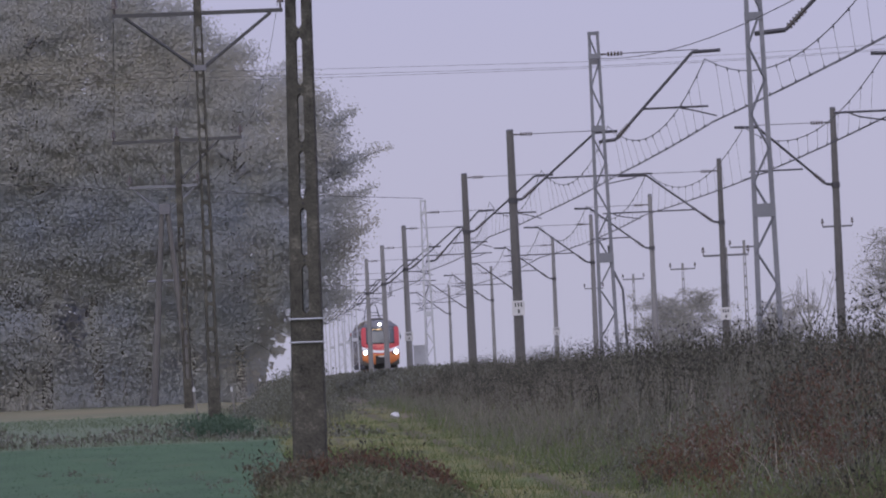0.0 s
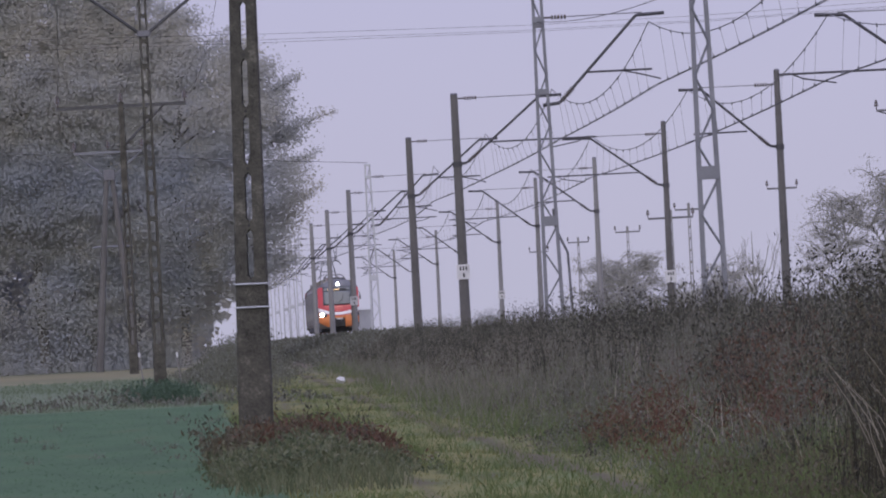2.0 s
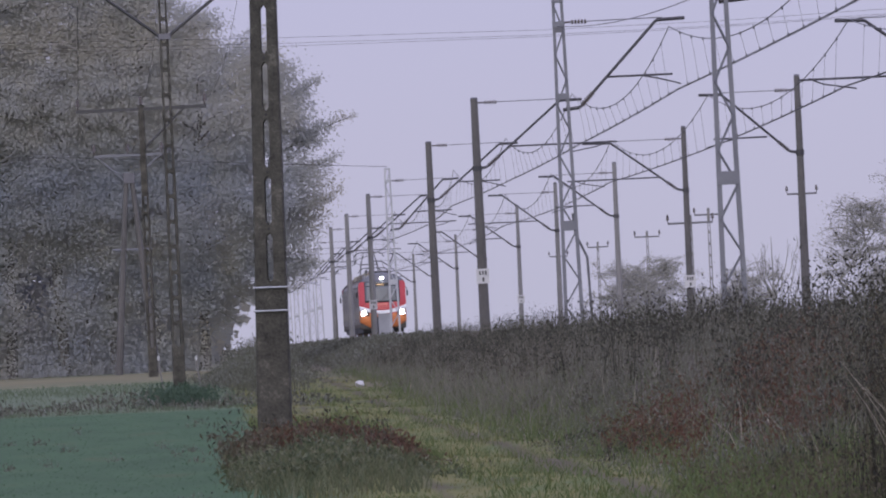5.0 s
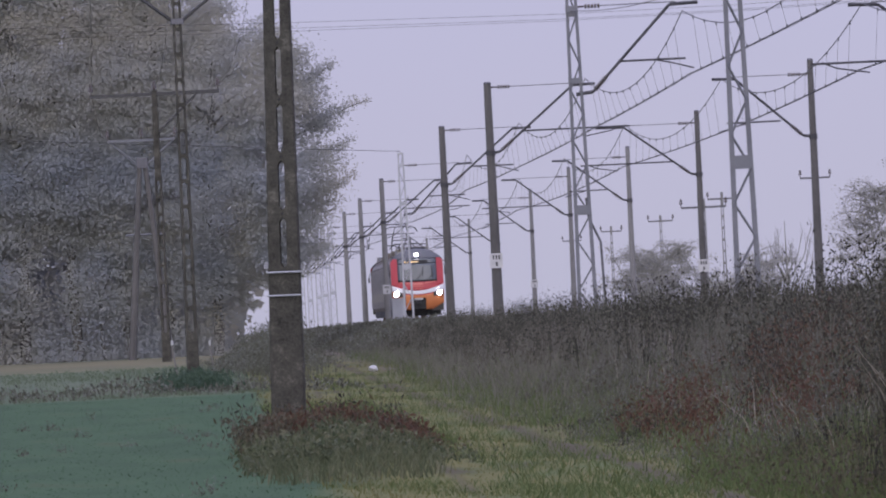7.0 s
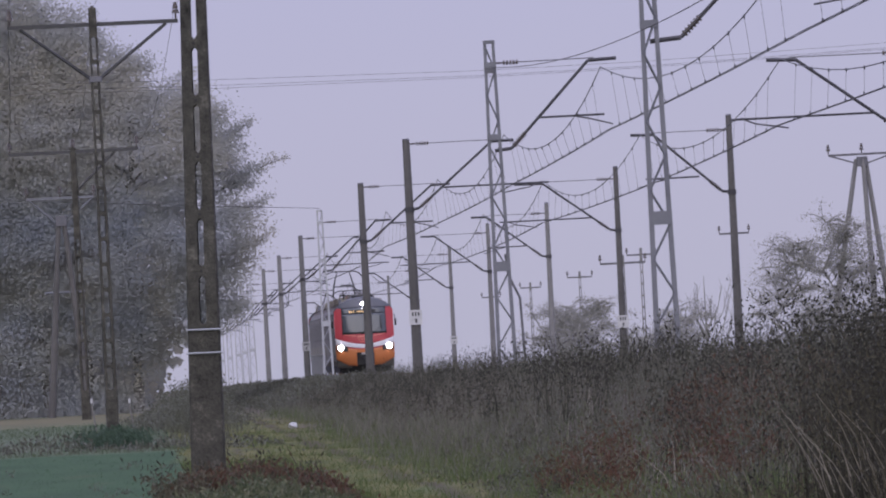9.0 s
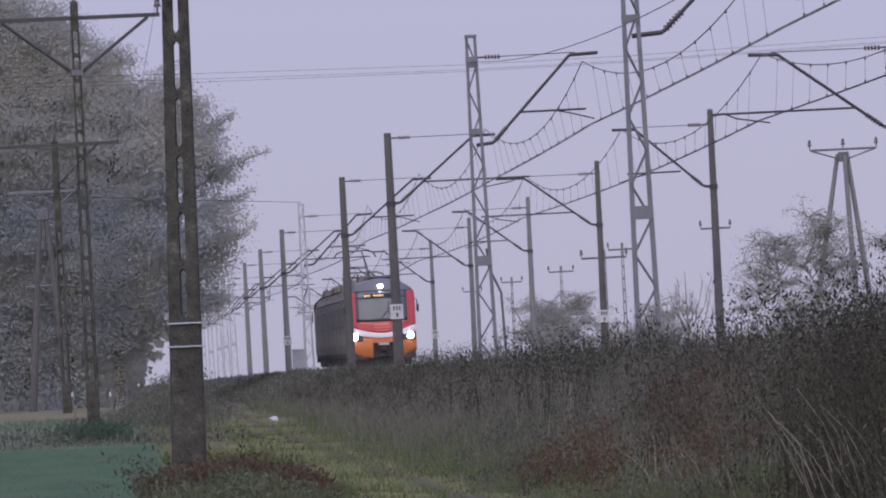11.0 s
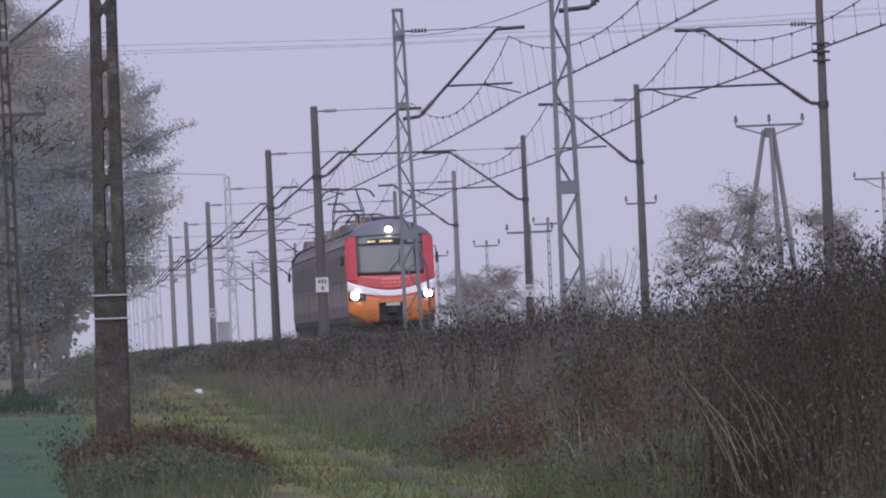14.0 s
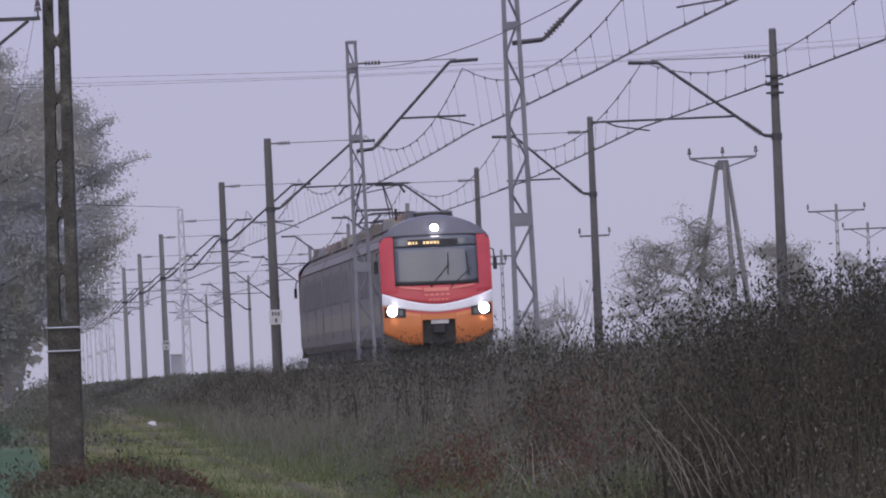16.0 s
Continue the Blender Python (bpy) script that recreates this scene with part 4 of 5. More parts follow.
def plant_pole_foot():
    rng = np.random.default_rng(31)
    n = 1700
    x = np.maximum(np.concatenate([rng.normal(1.45, 0.5, n), rng.normal(0.8, 0.22, 500)]), rng.uniform(0.3, 0.6, n + 500))
    y = rng.uniform(92, 111.5, n + 500)
    dome = np.clip(1 - ((x - 1.4) / 1.3) ** 2, 0.05, 1)
    lumps = 0.75 + 0.25 * np.sin(x * 5.2 + np.sin(y * 0.9) * 1.5) + 0.2 * np.sin(y * 1.3 + x * 2)
    h = (0.16 + 0.26 * dome) * np.where(y > 106, 0.3, 0.72) * rng.uniform(0.5, 1.2, len(x)) * lumps
    stuff("pole_foot_weeds", weed_patch("pole_foot_weeds", 32, x, y, h, 10, 0.05, 0.009, GRASS_GREY, 0.7), GRASS_GREY, "green and brown tangle of weeds at the pole's foot", "weeds")
    x = np.concatenate([rng.normal(1.25, 0.3, 620), rng.normal(1.95, 0.3, 800)])
    y = rng.uniform(105.5, 111.6, len(x))
    h = np.clip(0.46 - 0.22 * (x - 1.4) ** 2 + 0.05 * np.sin(x * 9) + 0.03 * np.sin(x * 21), 0.1, 0.7) * rng.uniform(0.55, 1.12, len(x))
    green = rng.uniform(0, 1, len(x)) < 0.3
    stuff("bramble_leaves", weed_patch("bramble_leaves", 36, x[green], y[green], h[green] * 1.05, 16, 0.05, 0.01, WEED_BROWN, 0.7), WEED_BROWN, "brown-green bramble leaves at the pole's foot", "bramble")
    x, y, h = x[~green], y[~green], h[~green]
    stuff("red_bramble", weed_patch("red_bramble", 33, x, y, h, 16, 0.05, 0.01, BRAMBLE_RED, 0.7), BRAMBLE_RED, "dark red bramble leaves at the pole's foot", "bramble")
    x, y = rng.normal(0.66, 0.14, 240), rng.uniform(104, 111.5, 240)
    stuff("brown_weeds", weed_patch("brown_weeds", 37, x, y, rng.uniform(0.18, 0.5, 240), 12, 0.05, 0.009, WEED_BROWN, 0.7), WEED_BROWN, "brown withered weeds beside the pole's foot", "weeds")
    x, y = rng.uniform(0.3, 2.6, 7500), rng.uniform(86, 109, 7500)
    keep = np.abs(x - 1.35) < 1.0 + rng.normal(0, 0.1, len(x)) - 0.012 * (109 - y)
    x, y = x[keep], y[keep]
    stuff("pole_foot_grass", blades("pole_foot_grass", 35, x, y, rng.uniform(0.08, 0.24, len(x)), 0.012, 0.9), GRASS_GREY, "rank green grass round the pole's foot", "grass")
    x, y = rng.uniform(0.2, 2.5, 60), rng.uniform(108, 111.5, 60)
    stuff("tall_weeds", weed_patch("tall_weeds", 34, x, y, rng.uniform(0.5, 0.85, 60), 5, 0.05, 0.011, WEED_DARK, 0.5), WEED_DARK, "a few thin dark stems over the brambles", "weeds")


def off_ruts(rng, x, y):
    """Grass leaves the wheel ruts nearly bare."""
    gap = np.minimum(np.abs(x - RUTS[0]), np.abs(x - RUTS[1]))
    bare = (gap < 0.14 + rng.normal(0, 0.07, len(x))) & (np.sin(y * 0.31) + np.sin(y * 0.83 + x) > -0.9) & (y < 130)
    keep = ~bare | (rng.uniform(0, 1, len(x)) < 0.1)
    return x[keep], y[keep]


def plant_grass():
    rng = np.random.default_rng(41)
    x, y = off_ruts(rng, *scatter(rng, 26000, 1.0, 5.6, 58, 300, 1.6))
    tall = 0.03 + 0.06 * rng.uniform(0, 1, len(x)) * (0.5 + 0.5 * np.sin(x * 1.3 + np.sin(y * 0.1)))
    stuff("path_grass", blades("path_grass", 42, x, y, tall, 0.014, 0.9), GRASS_YELLOW, "short yellowing grass on the field path", "grass")
    x, y = off_ruts(rng, *scatter(rng, 9000, 2.6, 5.4, 75, 240, 1.5))
    stuff("verge_grass", blades("verge_grass", 43, x, y, rng.uniform(0.05, 0.15, len(x)), 0.012, 1.2), GRASS_GREEN, "green grass tufts along the foot of the bank", "grass")
    x, y = scatter(rng, 7000, 0.95, 2.9, 110, 170, 1.3)
    stuff("path_edge_grass", blades("path_edge_grass", 50, x, y, rng.uniform(0.04, 0.16, len(x)), 0.016, 0.9), GRASS_GREEN, "green and brown grass behind the near pole", "grass")
    x, y = off_ruts(rng, *scatter(rng, 13000, 0.8, 5.0, 61, 84, 1.0))
    stuff("near_grass", blades("near_grass", 51, x, y, rng.uniform(0.03, 0.10, len(x)) * (0.6 + 0.5 * np.sin(x * 2.3 + y * 0.5)), 0.010, 1.3), GRASS_GREEN, "green grass with brown patches on the near path", "grass")
    x, y = scatter(rng, 18000, -9, 1.15, 78, 206, 1.3)
    stuff("crop_seedlings", blades("crop_seedlings", 44, x, y, rng.uniform(0.012, 0.03, len(x)), 0.014, 1.6), CROP, "low green seedlings of a winter crop", "crop")
    cx, cy = scatter(rng, 55, -7, 0.9, 84, 170, 1.0)
    x, y = (cx[:, None] + rng.normal(0, 0.05, (55, 7))).ravel(), (cy[:, None] + rng.normal(0, 0.25, (55, 7))).ravel()
    stuff("field_weeds", weed_patch("field_weeds", 45, x, y, rng.uniform(0.05, 0.14, len(x)), 5, 0.035, 0.008, WEED), WEED, "scattered small brown weeds in the crop", "weeds")
    # the ditch bank behind the crop
    x, y = scatter(rng, 14000, -14, 2.0, 201, 290, 1.6)
    h = rng.uniform(0.03, 0.10, len(x)) * (0.6 + 0.7 * np.sin(x * 1.9 + y * 0.2) ** 2)
    stuff("ditch_grass", blades("ditch_grass", 46, x, y, h, 0.025, 0.9), DITCH_GRASS, "rough grey-green grass on the ditch bank", "grass")
    x, y = scatter(rng, 700, -14, 3.4, 202, 210, 1.0)
    stuff("ditch_weeds", weed_patch("ditch_weeds", 47, x, y, rng.uniform(0.12, 0.35, len(x)) * (0.4 + np.sin(x * 0.9) ** 2), 6, 0.09, 0.02, WEED), WEED, "brown withered weeds along the ditch", "weeds")
    x, y = rng.normal(-0.3, 0.42, 420), rng.uniform(206, 216, 420)
    stuff("green_shrubs", weed_patch("green_shrubs", 48, x, y, rng.uniform(0.12, 0.4, 420), 9, 0.07, 0.012, NETTLE, 0.7), NETTLE, "low dark green nettles beside the power pole", "weeds")
    x, y = rng.normal(1.8, 0.75, 1500), rng.uniform(236, 300, 1500)
    h = rng.uniform(0.6, 1.0, 1500) * (0.3 + 1.15 * smooth(0.3, 1.9, x) * (1 - 0.6 * smooth(2.5, 3.0, x)))
    stuff("path_scrub", weed_patch("path_scrub", 49, x, y, h, 7, 0.07, 0.014, WEED, 0.5), WEED, "brown scrub between the path and the wood", "weeds")


def tree_parts(rng, height, first, reach, limbs, twigs, leaves, leaf, spread, trunk_r, level=0.35):
    """Trunk, limbs and twigs as tapered tubes, and leaves in clumps round the twigs."""
    wood = Shape()
    bend = [Vector((rng.normal(0, 0.25) * k, rng.normal(0, 0.25) * k, height * 0.95 * k / 4)) for k in range(5)]
    wood.tube(bend, trunk_r, 8, trunk_r * 0.25)
    clumps = []
    for i in range(limbs):
        t = first + (1 - first) * (i + rng.uniform(0, 0.8)) / limbs
        k = min(int(t * 4), 3)
        p = bend[k].lerp(bend[k + 1], t * 4 - k)
        a = rng.uniform(0, 2 * math.pi)
        u = (t - first) / (1 - first)
        r = reach * min(0.7 + 0.9 * u, 1.05 - 0.75 * u ** 1.6) * rng.uniform(0.6, 1.1)
        tip = p + Vector((math.cos(a) * r, math.sin(a) * r, r * level * rng.uniform(0.3, 1.6)))
        mid = p.lerp(tip, 0.5) + Vector((0, 0, 0.12 * r))
        wood.tube([p, mid, tip], trunk_r * 0.35 * (1.1 - t * 0.6), 5, 0.015)
        for j in range(twigs):
            q = mid.lerp(tip, rng.uniform(-0.5, 1.0))
            e = q + Vector((rng.normal(0, 1), rng.normal(0, 1), rng.normal(0.15, 0.5))) * spread
            wood.tube([q, q.lerp(e, 0.5) + Vector((0, 0, 0.1)), e], 0.03, 4, 0.008)
            clumps += [e, q.lerp(e, 0.55)]
    c = np.array([tuple(p) for p in clumps])
    pick = rng.integers(0, len(c), leaves)
    pts = c[pick] + rng.normal(size=(leaves, 3)) * np.array([0.55, 0.55, 0.3]) * spread * 0.75
    return wood, quads("crown", *turned_leaves(rng, pts, leaf, OPEN_SIDE, 0.5, 0.36))


def tree(seed, x, y, label, leaf_mat, group="", name="tree", bark=None, **kw):
    rng = np.random.default_rng(seed)
    wood, crown = tree_parts(rng, **kw)
    t = thing(name, pose(x, y, float(ground_z(x, y)) - 0.1, 0, 0, seed * 37 % 360), label, "tree", group)
    part("trunk", wood, bark or BARK, t)
    part("crown", crown, leaf_mat, t)
    return t


def wood_tree(seed, x, y, label, group, height, low, reach, clumps, leaves, leaf, boughs=(), trunk_r=0.26):
    """A crown of leafy sprays set close over a tall rounded form, each on its limb; boughs reach out farther."""
    rng = np.random.default_rng(seed)
    t = thing("tree", pose(x, y, float(ground_z(x, y)) - 0.1), label, "tree", group)
    wood = Shape()
    bend = [Vector((rng.normal(0, 0.12) * k, rng.normal(0, 0.12) * k, height * 0.92 * k / 4)) for k in range(5)]
    wood.tube(bend, trunk_r, 8, trunk_r * 0.2)

    def on_trunk(z):
        u = min(max(z / (height * 0.92), 0.0), 0.999) * 4
        return bend[int(u)].lerp(bend[int(u) + 1], u - int(u))

    mid, half = (height + low) / 2, (height - low) / 2
    d = rng.normal(size=(clumps, 3))
    d[:, 1] = np.where(rng.uniform(0, 1, clumps) < 0.85, -np.abs(d[:, 1]), d[:, 1])
    d /= np.linalg.norm(d, axis=1)[:, None]
    # the crown is widest below its middle and lumpy
    wide = reach * (1.0 - 0.22 * d[:, 2]) * (1 + 0.10 * np.sin(d[:, 2] * 9 + seed) + 0.08 * np.sin(d[:, 0] * 7 + 2 * seed))
    q = rng.uniform(0.8, 1.02, clumps)
    c = np.stack([d[:, 0] * wide * q, d[:, 1] * wide * q, mid + d[:, 2] * half * q], 1)
    for k in range(0, clumps, 5):
        tip = Vector(c[k])
        root = on_trunk(tip.z - 0.45 * math.hypot(tip.x, tip.y))
        wood.tube([root, root.lerp(tip, 0.5) + Vector((0, 0, 0.15)), tip], 0.07, 5, 0.015)
    sizes = np.full(clumps, 0.48)
    for z0, dx, z1 in boughs:
        root, tip = on_trunk(z0), Vector((dx, rng.uniform(-0.8, 0.3), z1))
        way = [root.lerp(tip, u) + Vector((0, 0, 0.5 * u * (1 - u))) for u in (0, 0.3, 0.6, 0.85, 1)]
        wood.tube(way, 0.05, 6, 0.012)
        more = []
        for u in np.linspace(0.35, 1.0, 9):
            p = root.lerp(tip, float(u)) + Vector((0, 0, 0.5 * u * (1 - u)))
            e = p + Vector((rng.uniform(-0.1, 0.35), rng.normal(0, 0.3), rng.uniform(0.02, 0.32)))
            wood.tube([p, e], 0.02, 4, 0.006)
            more.append(tuple(e))
        c = np.concatenate([c, np.array(more)])
        sizes = np.concatenate([sizes, np.linspace(0.36, 0.2, 9)])
    weight = sizes ** 2
    pick = rng.choice(len(c), leaves, p=weight / weight.sum())
    off = rng.normal(size=(leaves, 3)) * np.array([1, 1, 0.7]) * sizes[pick][:, None]
    off -= 0.75 * (off @ OPEN_SIDE)[:, None] * OPEN_SIDE
    part("trunk", wood, BARK, t)
    part("crown", quads("crown", *turned_leaves(rng, c[pick] + off, leaf, OPEN_SIDE, 0.33, 0.46)), LEAF_WOOD_HAZED, t)
    return t


def plant_wood():
    rng = np.random.default_rng(51)
    label, group = "tall autumn tree with dense olive-brown leaves", "trees at the wood's edge"
    wood_tree(60, 3.7, 423.5, "leaning edge tree with long leafy boughs", group, 14.9, 3.9, 2.2, 170, 56000, 0.085, ((9.6, 3.7, 11.3), (8.0, 3.0, 9.5), (6.2, 3.0, 7.8), (11.0, 2.4, 13.0), (4.0, 1.8, 4.7), (3.4, -0.9, 3.2), (5.0, -2.0, 4.6)), 0.2)
    wood_tree(61, 0.6, 424.6, label, group, 17.0, 1.8, 2.5, 220, 62000, 0.085, ((13.0, 3.0, 15.4), (10.0, 3.4, 12.0), (4.0, 2.4, 3.0), (3.0, 1.6, 2.2)))
    wood_tree(62, -1.6, 425.2, label, group, 18.6, 2.4, 2.4, 240, 62000, 0.085)
    for k in range(7):
        x = -3.6 - 2.3 * k
        near = x > -12
        wood_tree(63 + k, x + rng.uniform(-0.2, 0.2), 425.2 + rng.uniform(0, 1.2), label, group, 20.0 + 0.2 * k + rng.uniform(-0.6, 0.6), 4.4 + rng.uniform(-0.9, 0.6), 2.35, 260 if near else 90, 64000 if near else 5000, 0.085 if near else 0.3)
    for k, (x, h, reach) in enumerate(((-4.6, 6.4, 1.5), (-9.4, 7.2, 1.9), (-15.0, 8.0, 2.2))):
        wood_tree(160 + k, x, 424.5 + rng.uniform(0, 1.5), "low leafy young tree at the wood's edge", "young trees at the wood's edge", h, 1.8, reach, 60, 9000, 0.095, trunk_r=0.09)
    # the depth of the wood behind its edge
    sets, trunks = [], Shape()
    for k in range(40):
        x, y = (rng.uniform(-19, 0.0) if k < 30 else rng.uniform(-46, -19)), rng.uniform(432, 480)
        h = rng.uniform(15, 17.5) + (3.0 if x < -5 else 0)
        z = np.sort(rng.uniform(0.0, h, 1100))
        r = 3.6 * np.sqrt(np.clip(np.sin((z / h) ** 0.8 * np.pi * 0.93), 0.3, 1))
        a, q = rng.uniform(0, 2 * np.pi, 1100), rng.uniform(0.3, 1.05, 1100)
        sets.append(turned_leaves(rng, np.stack([x + np.cos(a) * r * q, y + np.sin(a) * r * q, 0.6 + z], 1), 0.5, OPEN_SIDE, 0.4, 0.46))
        trunks.tube([(x, y, 0.4), (x + rng.normal(0, 0.3), y, h * 0.7)], 0.26, 7, 0.12)
    stuff("wood_crowns", quads("wood_crowns", *join(*sets)), LEAF_WOOD_HAZED, "dense misty autumn crowns deep in the wood", "wood")
    for k in range(60):
        x, y = rng.uniform(-46, 0.5), rng.uniform(424, 500)
        trunks.tube([(x, y, 0.4), (x + rng.normal(0, 0.3), y, 13)], rng.uniform(0.14, 0.3), 7, 0.1)
    stuff("wood_trunks", trunks.mesh("wood_trunks"), BARK, "many straight grey trunks deep in the wood", "wood")
    # leaves of saplings between the trunks, thinning out upwards
    n = 60000
    x, y = np.where(rng.uniform(0, 1, n) < 0.72, rng.uniform(-12, 1.0, n), rng.normal(-0.6, 1.0, n)), rng.uniform(423.5, 434, n)
    lump = 0.55 + 0.3 * np.sin(x * 1.1 + 0.6 * np.sin(y)) + 0.25 * np.sin(x * 2.7 + y * 0.5)
    z = 0.5 + np.abs(rng.normal(0, 2.6, n)) * np.clip(lump, 0.5, 1.0)
    keep = x < 1.5 - 0.2 * z
    stuff("sapling_leaves", quads("sapling_leaves", *turned_leaves(rng, np.stack([x, y, z], 1)[keep], 0.10, OPEN_SIDE, 0.4, 0.46)), LEAF_WOOD_HAZED, "olive-brown leaves of saplings between the trunks", "undergrowth")
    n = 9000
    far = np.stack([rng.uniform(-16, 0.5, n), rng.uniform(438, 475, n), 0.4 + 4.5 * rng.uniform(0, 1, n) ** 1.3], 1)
    stuff("thicket_leaves", quads("thicket_leaves", *turned_leaves(rng, far, 0.42, OPEN_SIDE, 0.4, 0.46)), LEAF_WOOD_HAZED, "brown leaves of low thickets deep in the wood", "undergrowth")
    # undergrowth along the edge
    n = 900
    x, y = np.where(rng.uniform(0, 1, n) < 0.8, rng.uniform(-14, 0.9, n), rng.uniform(-30, -14, n)), 421 + 40 * rng.uniform(0, 1, n) ** 1.5
    stuff("undergrowth", weed_patch("undergrowth", 52, x, y, rng.uniform(0.4, 1.7, n) * (0.4 + 0.6 * np.sin(x * 1.7 + np.sin(x * 0.6) * 2) ** 2), 18, 0.075, 0.02, LEAF_WOOD_HAZED, 0.4, start=0.1), LEAF_WOOD_HAZED, "brown undergrowth below the trees", "undergrowth")


def bare_tree(x, y, height):
    """A leafless tree whose straight limbs fan upwards and fork into thin twigs."""
    rng = np.random.default_rng(90)
    t = thing("tree", pose(x, y, float(ground_z(x, y)) - 0.1), "small bare tree with upright fanning twigs", "tree", "trees beyond the railway")
    part("trunk", Shape().tube([(0, 0, 0), (0.03, 0, height * 0.45), (0, 0, height)], 0.11, 7, 0.012), BARK_HAZED, t)
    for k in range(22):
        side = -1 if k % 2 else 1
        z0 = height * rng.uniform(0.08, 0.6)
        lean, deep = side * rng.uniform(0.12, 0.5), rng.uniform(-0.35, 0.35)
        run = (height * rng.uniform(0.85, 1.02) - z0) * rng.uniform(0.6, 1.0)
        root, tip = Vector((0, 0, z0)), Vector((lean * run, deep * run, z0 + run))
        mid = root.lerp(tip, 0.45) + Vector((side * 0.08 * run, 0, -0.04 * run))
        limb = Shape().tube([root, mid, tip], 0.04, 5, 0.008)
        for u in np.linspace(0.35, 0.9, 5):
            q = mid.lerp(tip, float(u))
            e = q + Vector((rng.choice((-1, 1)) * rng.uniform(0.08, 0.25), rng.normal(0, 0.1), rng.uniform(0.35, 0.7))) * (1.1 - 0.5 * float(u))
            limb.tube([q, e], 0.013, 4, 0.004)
        part("limb", limb, BARK_HAZED, t)


def plant_far_trees():
    for k, (x, y, h, r) in enumerate(((30.5, 418, 6.6, 2.6), (33.4, 425, 7.4, 2.9), (36.0, 421, 6.4, 2.3))):
        tree(80 + k, x, y, "broad half-bare tree with olive leaves paled by mist", LEAF_HAZED, "trees beyond the railway", bark=BARK_HAZED, height=h, first=0.18, reach=r, limbs=30, twigs=8, leaves=14000, leaf=0.075, spread=0.5, trunk_r=0.12, level=0.7)
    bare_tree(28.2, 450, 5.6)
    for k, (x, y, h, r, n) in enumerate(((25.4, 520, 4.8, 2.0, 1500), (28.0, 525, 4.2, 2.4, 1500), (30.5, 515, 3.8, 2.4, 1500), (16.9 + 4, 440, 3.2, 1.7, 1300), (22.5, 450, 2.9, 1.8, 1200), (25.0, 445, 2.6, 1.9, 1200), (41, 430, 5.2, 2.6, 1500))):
        tree(100 + k, x, y, "rounded misty shrub with fine twigs paled by mist", LEAF_HAZED, "shrubs beyond the railway", "shrub", bark=BARK_HAZED, height=h, first=0.08, reach=r, limbs=20, twigs=7, leaves=5 * n, leaf=0.068, spread=0.42, trunk_r=0.05, level=0.9)


plant_bank()
plant_near_bush()
plant_pole_foot()
plant_grass()
plant_wood()
plant_far_trees()


# ---- small things by the path ----
def plastic_bag():
    rng = np.random.default_rng(7)
    x, y = 4.41, 247
    bm = bmesh.new()
    bmesh.ops.create_icosphere(bm, subdivisions=3, radius=0.125)
    for v in bm.verts:
        v.co *= 1 + 0.35 * noise.noise(v.co * 11)
        v.co.z *= 0.7
    me = bpy.data.meshes.new("plastic_bag")
    bm.to_mesh(me)
    bm.free()
    ob = part("plastic_bag", me, PLATE)
    ob.location = (x, y, float(ground_z(x, y)) + 0.08)
    tagged(ob, "crumpled white plastic bag on the grass path", "plastic bag")


def marker(x, y, top):
    z = float(ground_z(x, y))
    m = thing("marker_post", pose(x, y, z), "thin field marker post with a white cap", "marker post", "marker posts by the ditch")
    part("stake", Shape().tube([(0.1, 0, -0.1), (0, 0, top - z - 0.1)], 0.025, 6), BARK, m)
    part("cap", Shape().tube([(0, 0, top - z - 0.08), (0, 0, top - z + 0.04)], 0.032, 8, 0.028), PLATE, m, "white cap")


plastic_bag()
marker(-0.87, 240, 1.43)
marker(0.1, 240, 1.39)


def relay_cabinet():
    c = thing("relay_cabinet", pose(9.95, 478, 1.35), "pale steel relay cabinet beside the track", "cabinet")
    part("body", Shape().box(-0.33, 0.33, -0.25, 0.25, 0.5, 1.65, 0.03), GALVANISED, c)
    part("lid", Shape().box(-0.37, 0.37, -0.3, 0.3, 1.65, 1.71, 0.03), GALVANISED, c)
    part("plinth", Shape().box(-0.36, 0.36, -0.28, 0.28, -0.2, 0.5), CONCRETE, c)


relay_cabinet()


# ---- the train: its nose at y = 0, its cars behind it, z = 0 on the rails ----
HALF = 1.45


def nose_y(x, z):
    """How far the cab's skin lies behind the nose tip: rounded in plan, raked above the sill."""
    u = abs(x) / HALF
    back = 0.38 * u ** 3.2
    rake = 0.52 * max(0.0, (z - 1.75) / 2.1) ** 1.35
    tuck = 0.25 * max(0.0, (1.0 - z) / 0.6) ** 1.5
    return back + rake + tuck


def roof_z(x):
    return 3.28 + 0.60 * max(0.0, 1 - (abs(x) / HALF) ** 2.3) ** 0.75


